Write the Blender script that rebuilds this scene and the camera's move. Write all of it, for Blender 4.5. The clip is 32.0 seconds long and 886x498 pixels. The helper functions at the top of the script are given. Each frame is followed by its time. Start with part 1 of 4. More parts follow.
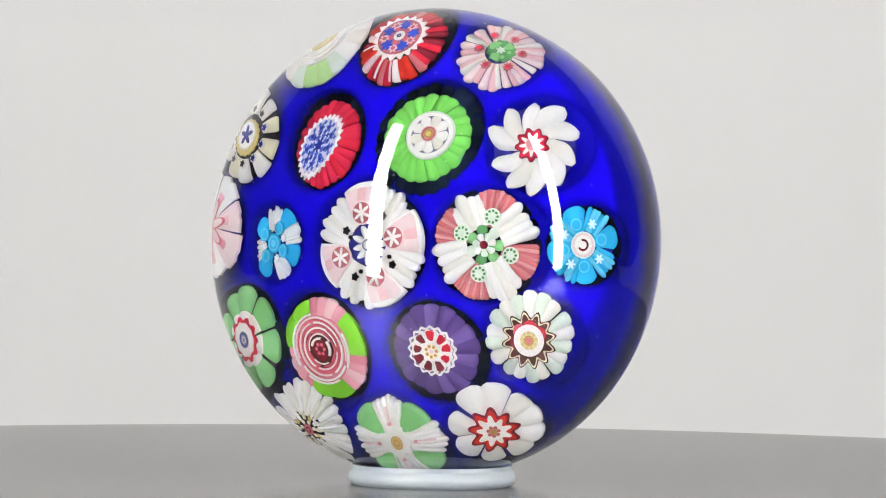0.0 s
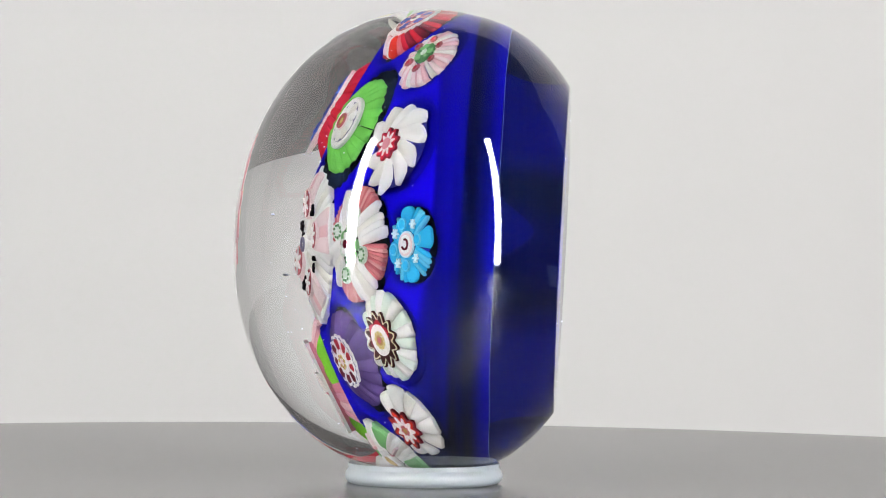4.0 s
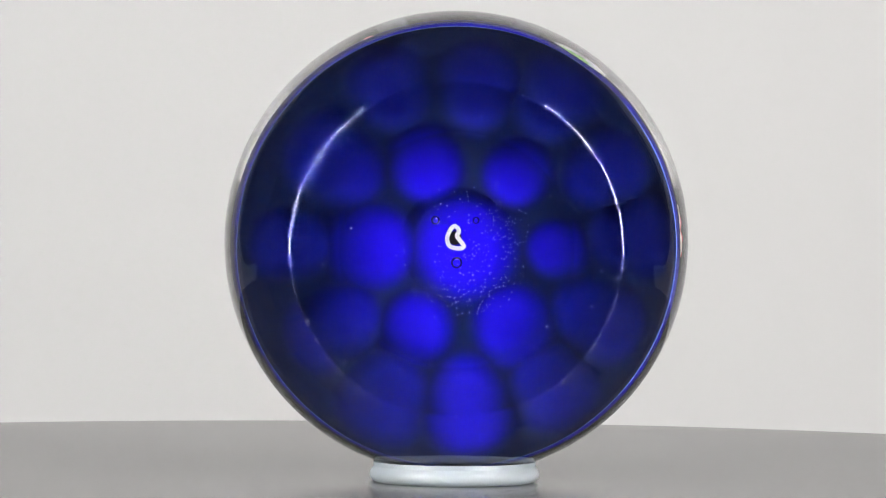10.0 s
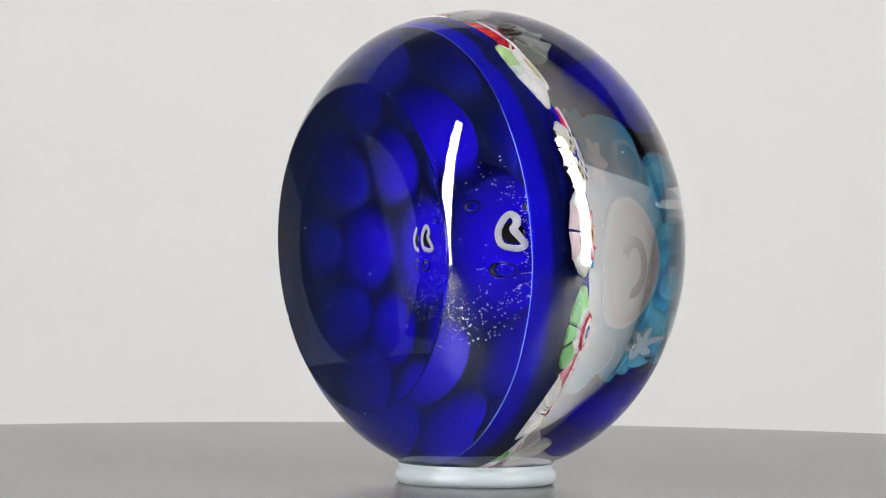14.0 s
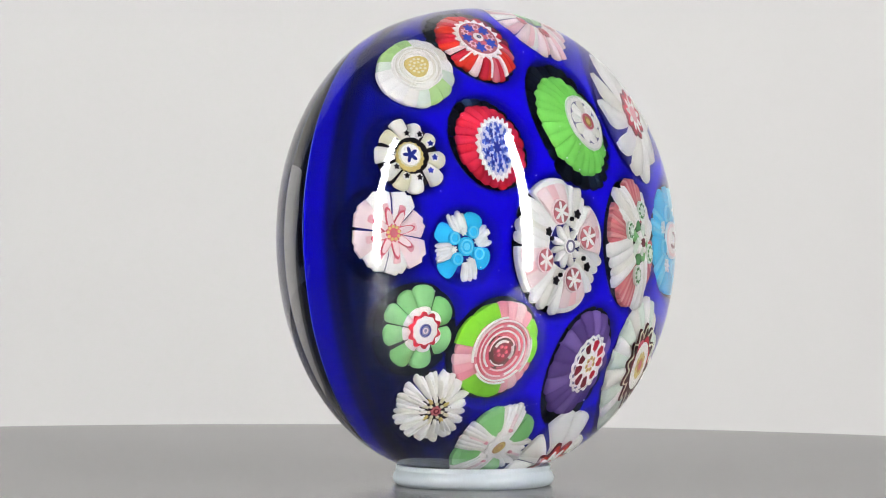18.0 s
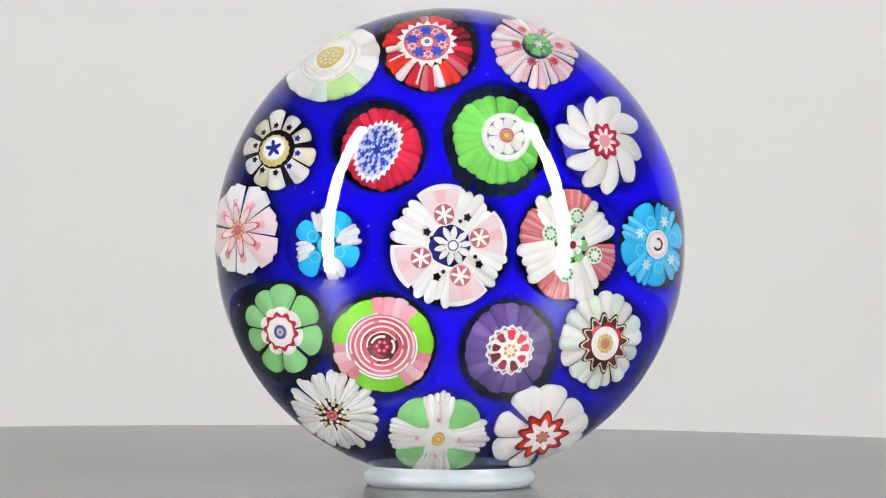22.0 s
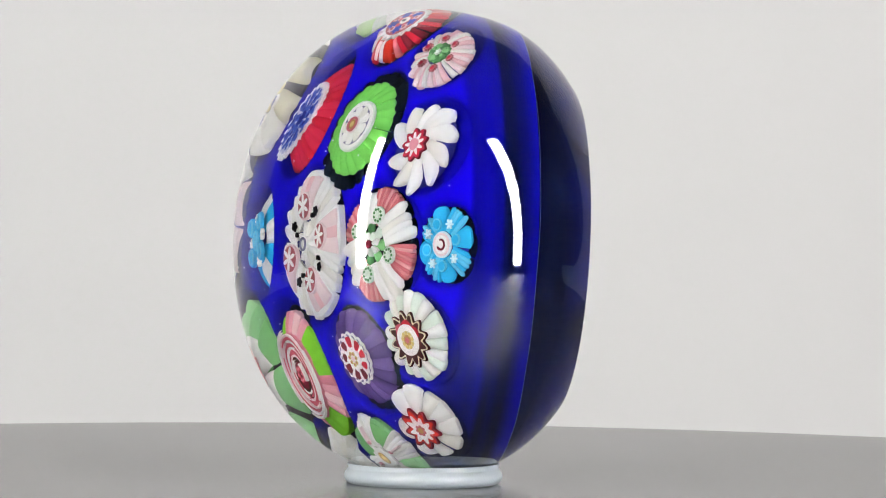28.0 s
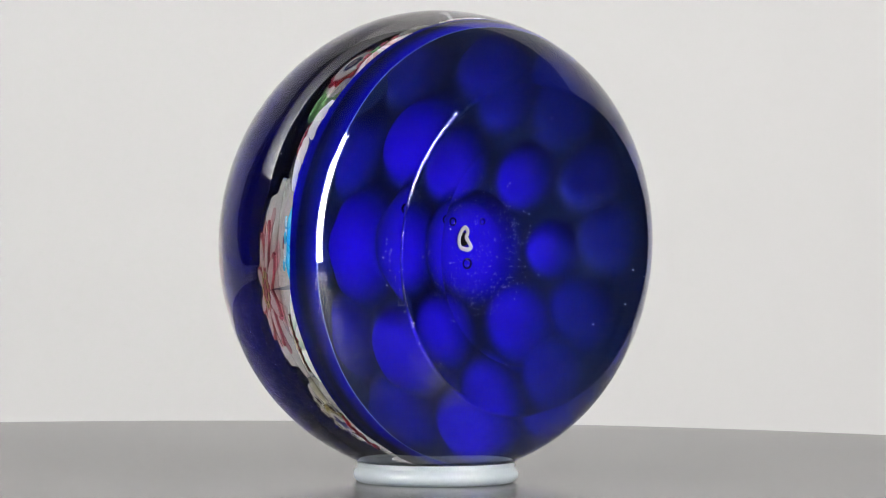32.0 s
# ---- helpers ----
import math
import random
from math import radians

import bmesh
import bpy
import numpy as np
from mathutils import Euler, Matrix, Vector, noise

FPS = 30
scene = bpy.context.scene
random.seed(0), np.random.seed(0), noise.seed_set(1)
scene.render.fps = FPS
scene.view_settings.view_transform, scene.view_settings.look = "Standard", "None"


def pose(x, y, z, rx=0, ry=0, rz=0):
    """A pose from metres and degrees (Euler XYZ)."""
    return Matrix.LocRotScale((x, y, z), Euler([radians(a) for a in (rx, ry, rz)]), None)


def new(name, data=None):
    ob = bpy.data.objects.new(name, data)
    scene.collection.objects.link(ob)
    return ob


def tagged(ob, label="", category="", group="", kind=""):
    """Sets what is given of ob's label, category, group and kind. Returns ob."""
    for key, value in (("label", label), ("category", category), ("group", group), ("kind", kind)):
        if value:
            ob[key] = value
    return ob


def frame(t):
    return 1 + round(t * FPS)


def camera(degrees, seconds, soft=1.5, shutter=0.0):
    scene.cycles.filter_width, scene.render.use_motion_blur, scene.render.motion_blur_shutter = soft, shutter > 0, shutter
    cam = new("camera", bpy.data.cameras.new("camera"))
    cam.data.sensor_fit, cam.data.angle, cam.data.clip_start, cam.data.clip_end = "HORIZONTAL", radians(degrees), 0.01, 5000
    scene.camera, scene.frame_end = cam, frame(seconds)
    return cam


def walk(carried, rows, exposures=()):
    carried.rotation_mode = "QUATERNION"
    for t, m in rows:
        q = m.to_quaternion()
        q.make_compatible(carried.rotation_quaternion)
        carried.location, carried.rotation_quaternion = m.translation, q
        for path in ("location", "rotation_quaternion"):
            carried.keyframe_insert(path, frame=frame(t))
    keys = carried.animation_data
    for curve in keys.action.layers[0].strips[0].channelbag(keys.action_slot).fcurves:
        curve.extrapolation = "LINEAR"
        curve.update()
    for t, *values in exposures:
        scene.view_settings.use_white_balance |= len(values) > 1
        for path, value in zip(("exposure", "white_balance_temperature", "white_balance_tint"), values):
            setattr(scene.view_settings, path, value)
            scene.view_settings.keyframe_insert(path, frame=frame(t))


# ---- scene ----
# A glass millefiori paperweight stands on edge on a turning plate before a pale backdrop.
MM = 0.001
PERIOD, T_FRONT = 24.78, 22.40         # one turn; the moment at which the dome faces the camera


def turn(t):
    """The turn of the plate in degrees at t seconds."""
    return -(t - T_FRONT) * 360.0 / PERIOD


TIMES = [i * 0.5 for i in range(65)]

# ---------------- camera ----------------
cam = camera(12.99, 32.0, soft=1.0)
EYE = (-1.46 * MM, -630 * MM, 43.4 * MM)
AIM = pose(*EYE, 90 - 0.49, 0, 0) @ pose(0, 0, 0, 0, 0, 0.36)
walk(cam, [(0.0, AIM), (32.0, AIM)])

# ---------------- light ----------------
LAMP_POWER = 180.0
world = bpy.data.worlds.new("world")
scene.world = world
world.use_nodes = True
world.node_tree.nodes["Background"].inputs[0].default_value = (0.9, 0.95, 1.0, 1)
world.node_tree.nodes["Background"].inputs[1].default_value = 0.02


# ---------------- materials ----------------
def mat(name, color, rough=0.5, metal=0.0, spec=0.5, vary=0.0, scale=200.0, bump=0.0, bump_scale=900.0, island=0.0, stretch=None):
    """A procedural material: colour with grain at two scales, fine relief, and a little change from piece to piece."""
    m = bpy.data.materials.new(name)
    m.use_nodes = True
    nt = m.node_tree
    b = nt.nodes["Principled BSDF"]
    b.inputs["Roughness"].default_value = rough
    b.inputs["Metallic"].default_value = metal
    b.inputs["Specular IOR Level"].default_value = spec
    b.inputs["Base Color"].default_value = (*color, 1)
    tc = nt.nodes.new("ShaderNodeTexCoord")
    mp = nt.nodes.new("ShaderNodeMapping")
    nt.links.new(tc.outputs["Object"], mp.inputs[0])
    if stretch:
        mp.inputs["Scale"].default_value = stretch
    if vary or island:
        n1 = nt.nodes.new("ShaderNodeTexNoise")
        n1.inputs["Scale"].default_value = scale
        n1.inputs["Detail"].default_value = 6
        n2 = nt.nodes.new("ShaderNodeTexNoise")
        n2.inputs["Scale"].default_value = scale * 6.3
        n2.inputs["Detail"].default_value = 3
        nt.links.new(mp.outputs[0], n1.inputs[0])
        nt.links.new(mp.outputs[0], n2.inputs[0])
        add = nt.nodes.new("ShaderNodeMath")
        add.operation = "ADD"
        nt.links.new(n1.outputs["Fac"], add.inputs[0])
        nt.links.new(n2.outputs["Fac"], add.inputs[1])
        rng = nt.nodes.new("ShaderNodeMapRange")
        rng.inputs["From Min"].default_value, rng.inputs["From Max"].default_value = 0.6, 1.4
        rng.inputs["To Min"].default_value, rng.inputs["To Max"].default_value = 1 - vary, 1 + vary
        nt.links.new(add.outputs[0], rng.inputs["Value"])
        hsv = nt.nodes.new("ShaderNodeHueSaturation")
        hsv.inputs["Color"].default_value = (*color, 1)
        if island:
            oi = nt.nodes.new("ShaderNodeObjectInfo")
            r2 = nt.nodes.new("ShaderNodeMapRange")
            r2.inputs["To Min"].default_value, r2.inputs["To Max"].default_value = 1 - island, 1 + island
            nt.links.new(oi.outputs["Random"], r2.inputs["Value"])
            mul = nt.nodes.new("ShaderNodeMath")
            mul.operation = "MULTIPLY"
            nt.links.new(rng.outputs[0], mul.inputs[0])
            nt.links.new(r2.outputs[0], mul.inputs[1])
            nt.links.new(mul.outputs[0], hsv.inputs["Value"])
        else:
            nt.links.new(rng.outputs[0], hsv.inputs["Value"])
        nt.links.new(hsv.outputs[0], b.inputs["Base Color"])
    if bump:
        n3 = nt.nodes.new("ShaderNodeTexNoise")
        n3.inputs["Scale"].default_value = bump_scale
        n3.inputs["Detail"].default_value = 5
        nt.links.new(mp.outputs[0], n3.inputs[0])
        bp = nt.nodes.new("ShaderNodeBump")
        bp.inputs["Strength"].default_value = bump
        bp.inputs["Distance"].default_value = 0.0004
        nt.links.new(n3.outputs["Fac"], bp.inputs["Height"])
        nt.links.new(bp.outputs[0], b.inputs["Normal"])
    return m


def glass_material(name, color, ior, rough=0.0):
    m = bpy.data.materials.new(name)
    m.use_nodes = True
    nt = m.node_tree
    g = nt.nodes.new("ShaderNodeBsdfGlass")
    g.inputs["Color"].default_value = (*color, 1)
    g.inputs["IOR"].default_value = ior
    g.inputs["Roughness"].default_value = rough
    nt.links.new(g.outputs[0], nt.nodes["Material Output"].inputs[0])
    return m


def glow_material(name, color, power):
    m = bpy.data.materials.new(name)
    m.use_nodes = True
    nt = m.node_tree
    e = nt.nodes.new("ShaderNodeEmission")
    e.inputs["Color"].default_value = (*color, 1)
    e.inputs["Strength"].default_value = power
    nt.links.new(e.outputs[0], nt.nodes["Material Output"].inputs[0])
    return m


GLASS = glass_material("clear_glass", (0.998, 0.999, 0.998), 1.515)
BASE_GLASS = glass_material("worn_base_polish", (0.998, 0.999, 0.998), 1.515, 0.022)
GLOW = glow_material("lamp_diffuser", (1.0, 0.985, 0.97), LAMP_POWER)
WALL = mat("pale_grey_paper", (0.2495, 0.2442, 0.2462), 0.85, vary=0.015, scale=3, bump=0.05, bump_scale=300)
GREY_WALL = mat("grey_wall_paint", (0.05, 0.05, 0.05), 0.85, vary=0.03, scale=3)
DARK_WALL = mat("dark_grey_wall", (0.03, 0.03, 0.032), 0.9, vary=0.06, scale=4)
CEILING = mat("grey_ceiling_paint", (0.07, 0.07, 0.07), 0.9, vary=0.02, scale=4)
DESK = mat("dark_desk_laminate", (0.018, 0.018, 0.02), 0.07, spec=0.3, vary=0.1, scale=30)
PLATE = mat("charcoal_plate", (0.034, 0.033, 0.032), 0.22, spec=1.0, vary=0.5, scale=420, bump=0.35, bump_scale=2200)
PLASTIC = mat("black_plastic", (0.03, 0.03, 0.032), 0.5, vary=0.1, scale=100)


def shaded_cobalt(name, thin, deep, attribute):
    """Cobalt glass with light and shade painted on its mesh: thin is the bright tone, deep the dark one."""
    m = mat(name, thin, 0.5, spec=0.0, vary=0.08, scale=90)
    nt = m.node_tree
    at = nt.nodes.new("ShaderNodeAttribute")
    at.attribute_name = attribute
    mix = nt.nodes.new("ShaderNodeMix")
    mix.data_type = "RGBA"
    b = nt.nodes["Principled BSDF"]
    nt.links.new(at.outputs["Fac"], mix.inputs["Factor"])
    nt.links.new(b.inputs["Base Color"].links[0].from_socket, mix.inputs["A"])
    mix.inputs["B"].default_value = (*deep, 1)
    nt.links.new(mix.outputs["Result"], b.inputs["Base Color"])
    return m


COBALT = shaded_cobalt("cobalt_glass_ground", (0.006, 0.001, 0.48), (0.0015, 0.003, 0.016), "painted_dark")
DEEP = shaded_cobalt("deep_cobalt_back", (0.016, 0.003, 0.76), (0.003, 0.0055, 0.022), "painted_dark")
SILICONE = mat("milky_silicone", (0.58, 0.64, 0.68), 0.42, spec=0.25, vary=0.03, scale=200)
silicone_shader = SILICONE.node_tree.nodes["Principled BSDF"]
silicone_shader.inputs["Transmission Weight"].default_value = 0.82
silicone_shader.inputs["Subsurface Weight"].default_value = 0.10
silicone_shader.inputs["Subsurface Radius"].default_value = (0.004, 0.004, 0.005)
silicone_shader.inputs["IOR"].default_value = 1.41


def enamel(name, color, vary=0.07):
    return mat(name, color, 0.45, spec=0.0, vary=vary, scale=700, island=0.05, bump=0.25, bump_scale=1800)


WHITE = enamel("white_enamel", (0.96, 0.96, 0.945))
PINK = enamel("pale_pink_enamel", (0.72, 0.33, 0.39))
BLUSH = enamel("blush_enamel", (0.88, 0.72, 0.74))
ROSE = enamel("rose_enamel", (0.62, 0.12, 0.17))
CORAL = enamel("coral_enamel", (0.50, 0.14, 0.16))
RED = enamel("red_enamel", (0.42, 0.016, 0.034))
CRIMSON = enamel("crimson_enamel", (0.46, 0.02, 0.05))
SCARLET = enamel("scarlet_enamel", (0.48, 0.026, 0.016))
DARK_RED = enamel("dark_red_enamel", (0.13, 0.010, 0.02))
GREEN = enamel("bright_green_enamel", (0.15, 0.50, 0.09))
LIGHT_GREEN = enamel("light_green_enamel", (0.17, 0.43, 0.15))
LIME = enamel("pale_lime_enamel", (0.46, 0.70, 0.30))
BONE = enamel("bone_white_enamel", (0.86, 0.85, 0.80))
ICE = enamel("ice_white_enamel", (0.70, 0.85, 0.92))
PALE_GREY = enamel("pale_grey_enamel", (0.62, 0.62, 0.74))
PALE_PINK = enamel("powder_pink_enamel", (0.82, 0.52, 0.56))
DUSTY = enamel("dusty_rose_enamel", (0.42, 0.13, 0.15))
ROSE_PINK = enamel("rose_pink_enamel", (0.64, 0.22, 0.28))
SALMON = enamel("salmon_enamel", (0.55, 0.20, 0.21))
LIGHT_CORAL = enamel("light_coral_enamel", (0.62, 0.29, 0.29))
ULTRAMARINE = enamel("ultramarine_enamel", (0.02, 0.05, 0.38))
LILAC = enamel("lilac_enamel", (0.12, 0.075, 0.24))
LEAF = enamel("leaf_green_enamel", (0.18, 0.52, 0.03))
MINT = enamel("mint_green_enamel", (0.22, 0.50, 0.21))
PALE_MINT = enamel("pale_mint_enamel", (0.74, 0.84, 0.75))
FERN = enamel("fern_green_enamel", (0.09, 0.26, 0.10))
SKY = enamel("turquoise_enamel", (0.03, 0.42, 0.74))
PALE_SKY = enamel("pale_turquoise_enamel", (0.12, 0.55, 0.80))
INK = enamel("ink_blue_enamel", (0.012, 0.02, 0.22))
DENIM = enamel("denim_blue_enamel", (0.06, 0.11, 0.44), 0.3)
PURPLE = enamel("purple_enamel", (0.075, 0.042, 0.165))
CREAM = enamel("cream_enamel", (0.74, 0.71, 0.52))
STRAW = enamel("straw_yellow_enamel", (0.62, 0.50, 0.18))
OCHRE = enamel("ochre_enamel", (0.42, 0.24, 0.08))
BLACK = enamel("black_enamel", (0.012, 0.01, 0.014))
NAVY = enamel("black_navy_casing", (0.002, 0.004, 0.008))
UMBER = enamel("umber_enamel", (0.05, 0.012, 0.01))
# dark cup colour that stands in for the shadow between petals
SHADE = enamel("petal_gap_shadow_blue", (0.02, 0.02, 0.16))
GREY = enamel("slate_grey_enamel", (0.22, 0.22, 0.34))


# ---------------- mesh helpers ----------------
def mesh_of(bm, name, material, smooth=True):
    me = bpy.data.meshes.new(name)
    if smooth:
        for f in bm.faces:
            f.smooth = True
    bm.normal_update()
    if smooth:
        for e in bm.edges:
            if len(e.link_faces) == 2 and e.calc_face_angle(0.0) > 1.0:
                e.smooth = False
    bm.to_mesh(me)
    bm.free()
    me.materials.append(material)
    return me


def part(name, bm, material, parent, label="", smooth=True):
    """Links a bmesh as one mesh object under a thing or under a part."""
    ob = new(name, mesh_of(bm, name, material, smooth))
    ob.parent = parent
    if label:
        tagged(ob, label)
    return ob


def thing(name, bm, material, label, category, kind="", group="", smooth=False):
    return tagged(new(name, mesh_of(bm, name, material, smooth)), label, category, group, kind)


def lathe(profile, steps, closed_ends=True, sharp=()):
    """A surface of revolution round the local y axis. profile: (axial, radius) rows from the dome's tip to the base; axial points to -y."""
    bm = bmesh.new()
    rings = []
    for a, r in profile:
        if r < 1e-7:
            rings.append([bm.verts.new((0, -a, 0))])
        else:
            rings.append([bm.verts.new((r * math.cos(2 * math.pi * k / steps), -a, r * math.sin(2 * math.pi * k / steps))) for k in range(steps)])
    for i in range(len(rings) - 1):
        p, q = rings[i], rings[i + 1]
        for k in range(steps):
            j = (k + 1) % steps
            if len(p) == 1:
                bm.faces.new((p[0], q[j], q[k]))
            elif len(q) == 1:
                bm.faces.new((p[k], p[j], q[0]))
            else:
                bm.faces.new((p[k], p[j], q[j], q[k]))
    bm.edges.ensure_lookup_table()
    for i in sharp:
        ring = rings[i]
        for k in range(steps):
            e = bm.edges.get((ring[k], ring[(k + 1) % steps]))
            if e:
                e.smooth = False
    bmesh.ops.recalc_face_normals(bm, faces=bm.faces)
    return bm


def box(x0, x1, y0, y1, z0, z1, bevel=0.0):
    bm = bmesh.new()
    v = [bm.verts.new(c) for c in ((x0, y0, z0), (x1, y0, z0), (x1, y1, z0), (x0, y1, z0), (x0, y0, z1), (x1, y0, z1), (x1, y1, z1), (x0, y1, z1))]
    for f in ((3, 2, 1, 0), (4, 5, 6, 7), (0, 1, 5, 4), (1, 2, 6, 5), (2, 3, 7, 6), (3, 0, 4, 7)):
        bm.faces.new([v[i] for i in f])
    if bevel:
        bmesh.ops.bevel(bm, geom=list(bm.edges), offset=bevel, segments=3, affect="EDGES", profile=0.5)
    return bm


# ---------------- the room ----------------
thing("wall_north", box(-2.2, 2.2, 1.14, 1.24, -0.80, 2.6), GREY_WALL, "plain grey painted wall behind the paper backdrop", "wall", "structure")
thing("wall_south", box(-2.2, 2.2, -2.8, -2.7, -0.80, 2.6), DARK_WALL, "dim grey wall behind the camera", "wall", "structure")
thing("wall_west", box(-2.3, -2.2, -2.8, 1.24, -0.80, 2.6), DARK_WALL, "dim grey side wall", "wall", "structure")
thing("wall_east", box(2.2, 2.3, -2.8, 1.24, -0.80, 2.6), DARK_WALL, "dim grey side wall", "wall", "structure")
thing("ceiling", box(-2.3, 2.3, -2.8, 1.24, 2.6, 2.7), CEILING, "plain grey ceiling", "ceiling", "structure")
thing("floor", box(-2.3, 2.3, -2.8, 1.24, -0.90, -0.80), DARK_WALL, "dark grey floor", "floor", "structure")

DESK_TOP = -0.166
desk = tagged(new("desk"), "dark satin laminate desk under the turntable and lamps", "desk")
desk.location = (0, 0.0, -0.80)
part("tabletop", box(-1.5, 1.5, -1.10, 1.06, 0.604, 0.634, 0.003), DESK, desk)
for lx in (-1.44, 1.44):
    for ly in (-1.04, 0.96):
        part("leg", box(lx - 0.025, lx + 0.025, ly - 0.025, ly + 0.025, 0.0, 0.603, 0.002), DESK, desk)


def strip_lamp(az, label):
    """A tall strip lamp on a stand: housing, glowing diffuser, pole and foot."""
    d = 0.90
    x, y = d * math.sin(radians(az)), -d * math.cos(radians(az))
    lamp = tagged(new("strip_lamp"), label, "lamp", "strip lamps")
    lamp.matrix_world = pose(x, y, DESK_TOP, 0, 0, az)
    lo, hi, w = 0.062, 1.172, 0.0455
    part("diffuser", box(-w, w, 0.0, 0.006, lo, hi, 0.002), GLOW, lamp, "white glowing diffuser")
    part("housing", box(-w - 0.006, w + 0.006, -0.045, -0.002, lo - 0.01, hi + 0.01, 0.004), PLASTIC, lamp)
    part("pole", box(-0.012, 0.012, -0.080, -0.046, 0.012, 0.8, 0.004), PLASTIC, lamp)
    part("foot", box(-0.11, 0.11, -0.20, -0.03, 0.0, 0.012, 0.004), PLASTIC, lamp)
    return lamp


strip_lamp(47.8, "tall white strip lamp on a black stand")
strip_lamp(-47.0, "tall white strip lamp on a black stand")


def sweep_mesh():
    """A sheet of pale paper that lies behind the turntable and curves up the wall."""
    low, bend = DESK_TOP + 0.003, 0.50
    line = [(0.20 + 0.10 * k, low) for k in range(5)]
    for k in range(1, 25):
        w = math.pi / 2 * k / 24
        line.append((0.60 + bend * math.sin(w), low + bend * (1 - math.cos(w))))
    line += [(1.10, low + bend + 0.12 * k) for k in range(1, 9)]
    n = len(line)
    verts, faces = [], []
    cols = [-1.6 + 0.33 * k for k in range(11)]
    for x in cols:
        for k, (y, z) in enumerate(line):
            verts.append((x, y, z))
        for k, (y, z) in enumerate(line):
            a, b = line[max(0, k - 1)], line[min(n - 1, k + 1)]
            d = math.hypot(b[0] - a[0], b[1] - a[1])
            verts.append((x, y + 0.0012 * (b[1] - a[1]) / d, z - 0.0012 * (b[0] - a[0]) / d))
    for c in range(len(cols) - 1):
        o, p = c * 2 * n, (c + 1) * 2 * n
        for k in range(n - 1):
            faces.append((o + k, p + k, p + k + 1, o + k + 1))
            faces.append((o + n + k, o + n + k + 1, p + n + k + 1, p + n + k))
    bm = bmesh.new()
    vs = [bm.verts.new(v) for v in verts]
    for f in faces:
        bm.faces.new([vs[q] for q in f])
    return bm


thing("backdrop", sweep_mesh(), WALL, "pale grey paper backdrop curving up behind the turntable", "backdrop", "structure", smooth=True)

# ---------------- the turntable ----------------
turntable = tagged(new("turntable"), "round charcoal grey turntable plate with a fine satin grain", "turntable")
PLATE_R = 0.182


def plate_mesh():
    bm = bmesh.new()
    prof = [(0.0, 0.0)] + [(0.0, PLATE_R * k / 10) for k in range(1, 10)] + [(0.0, PLATE_R - 0.0015), (-0.0006, PLATE_R - 0.0005), (-0.002, PLATE_R), (-0.008, PLATE_R), (-0.0095, PLATE_R - 0.0015), (-0.0095, 0.0)]
    steps, rings = 160, []
    for z, r in prof:
        rings.append([bm.verts.new((0, 0, z))] if r == 0 else [bm.verts.new((r * math.cos(2 * math.pi * k / steps), r * math.sin(2 * math.pi * k / steps), z)) for k in range(steps)])
    for p, q in zip(rings, rings[1:]):
        for k in range(steps):
            j = (k + 1) % steps
            bm.faces.new((p[0], q[k], q[j]) if len(p) == 1 else ((p[k], q[0], p[j]) if len(q) == 1 else (p[k], q[k], q[j], p[j])))
    bmesh.ops.recalc_face_normals(bm, faces=bm.faces)
    return bm


part("plate", plate_mesh(), PLATE, turntable)


def grit_mesh():
    """Fine grains of the plate's coating round the middle, each a low six-cornered bump."""
    rng = random.Random(21)
    verts, faces = [], []
    for k in range(6000):
        d, a = 0.078 * math.sqrt(rng.random()), rng.uniform(0, 2 * math.pi)
        if d < 0.009:
            continue
        x, y = d * math.cos(a), d * math.sin(a)
        r = rng.choice((0.07, 0.09, 0.12, 0.18)) * MM
        h, turn_0, o = r * rng.uniform(0.12, 0.34), rng.uniform(0, 1), len(verts)
        verts += [(x + r * math.cos(turn_0 + q * 1.0472), y + r * math.sin(turn_0 + q * 1.0472), -0.00002) for q in range(6)]
        verts.append((x, y, h))
        faces += [(o + q, o + (q + 1) % 6, o + 6) for q in range(6)]
    me = bpy.data.meshes.new("grit")
    me.from_pydata(verts, [], faces)
    me.materials.append(GRIT)
    return me


GRIT = mat("charcoal_grit", (0.045, 0.045, 0.045), 0.7, spec=0.15, vary=0.5, scale=500)
grit = new("grit", grit_mesh())
grit.parent = turntable
tagged(grit, "fine dark grains of the plate's coating", kind="stuff")
hub = lathe([(0.0, 0.0), (0.0, 0.075), (0.004, 0.080), (0.135, 0.062), (0.1565, 0.060), (0.1565, 0.0)], 64)
bmesh.ops.rotate(hub, verts=hub.verts, cent=(0, 0, 0), matrix=Matrix.Rotation(radians(-90), 3, "X"))
bmesh.ops.translate(hub, verts=hub.verts, vec=(0, 0, -0.0095 - max(v.co.z for v in hub.verts)))
part("hub", hub, PLASTIC, turntable)

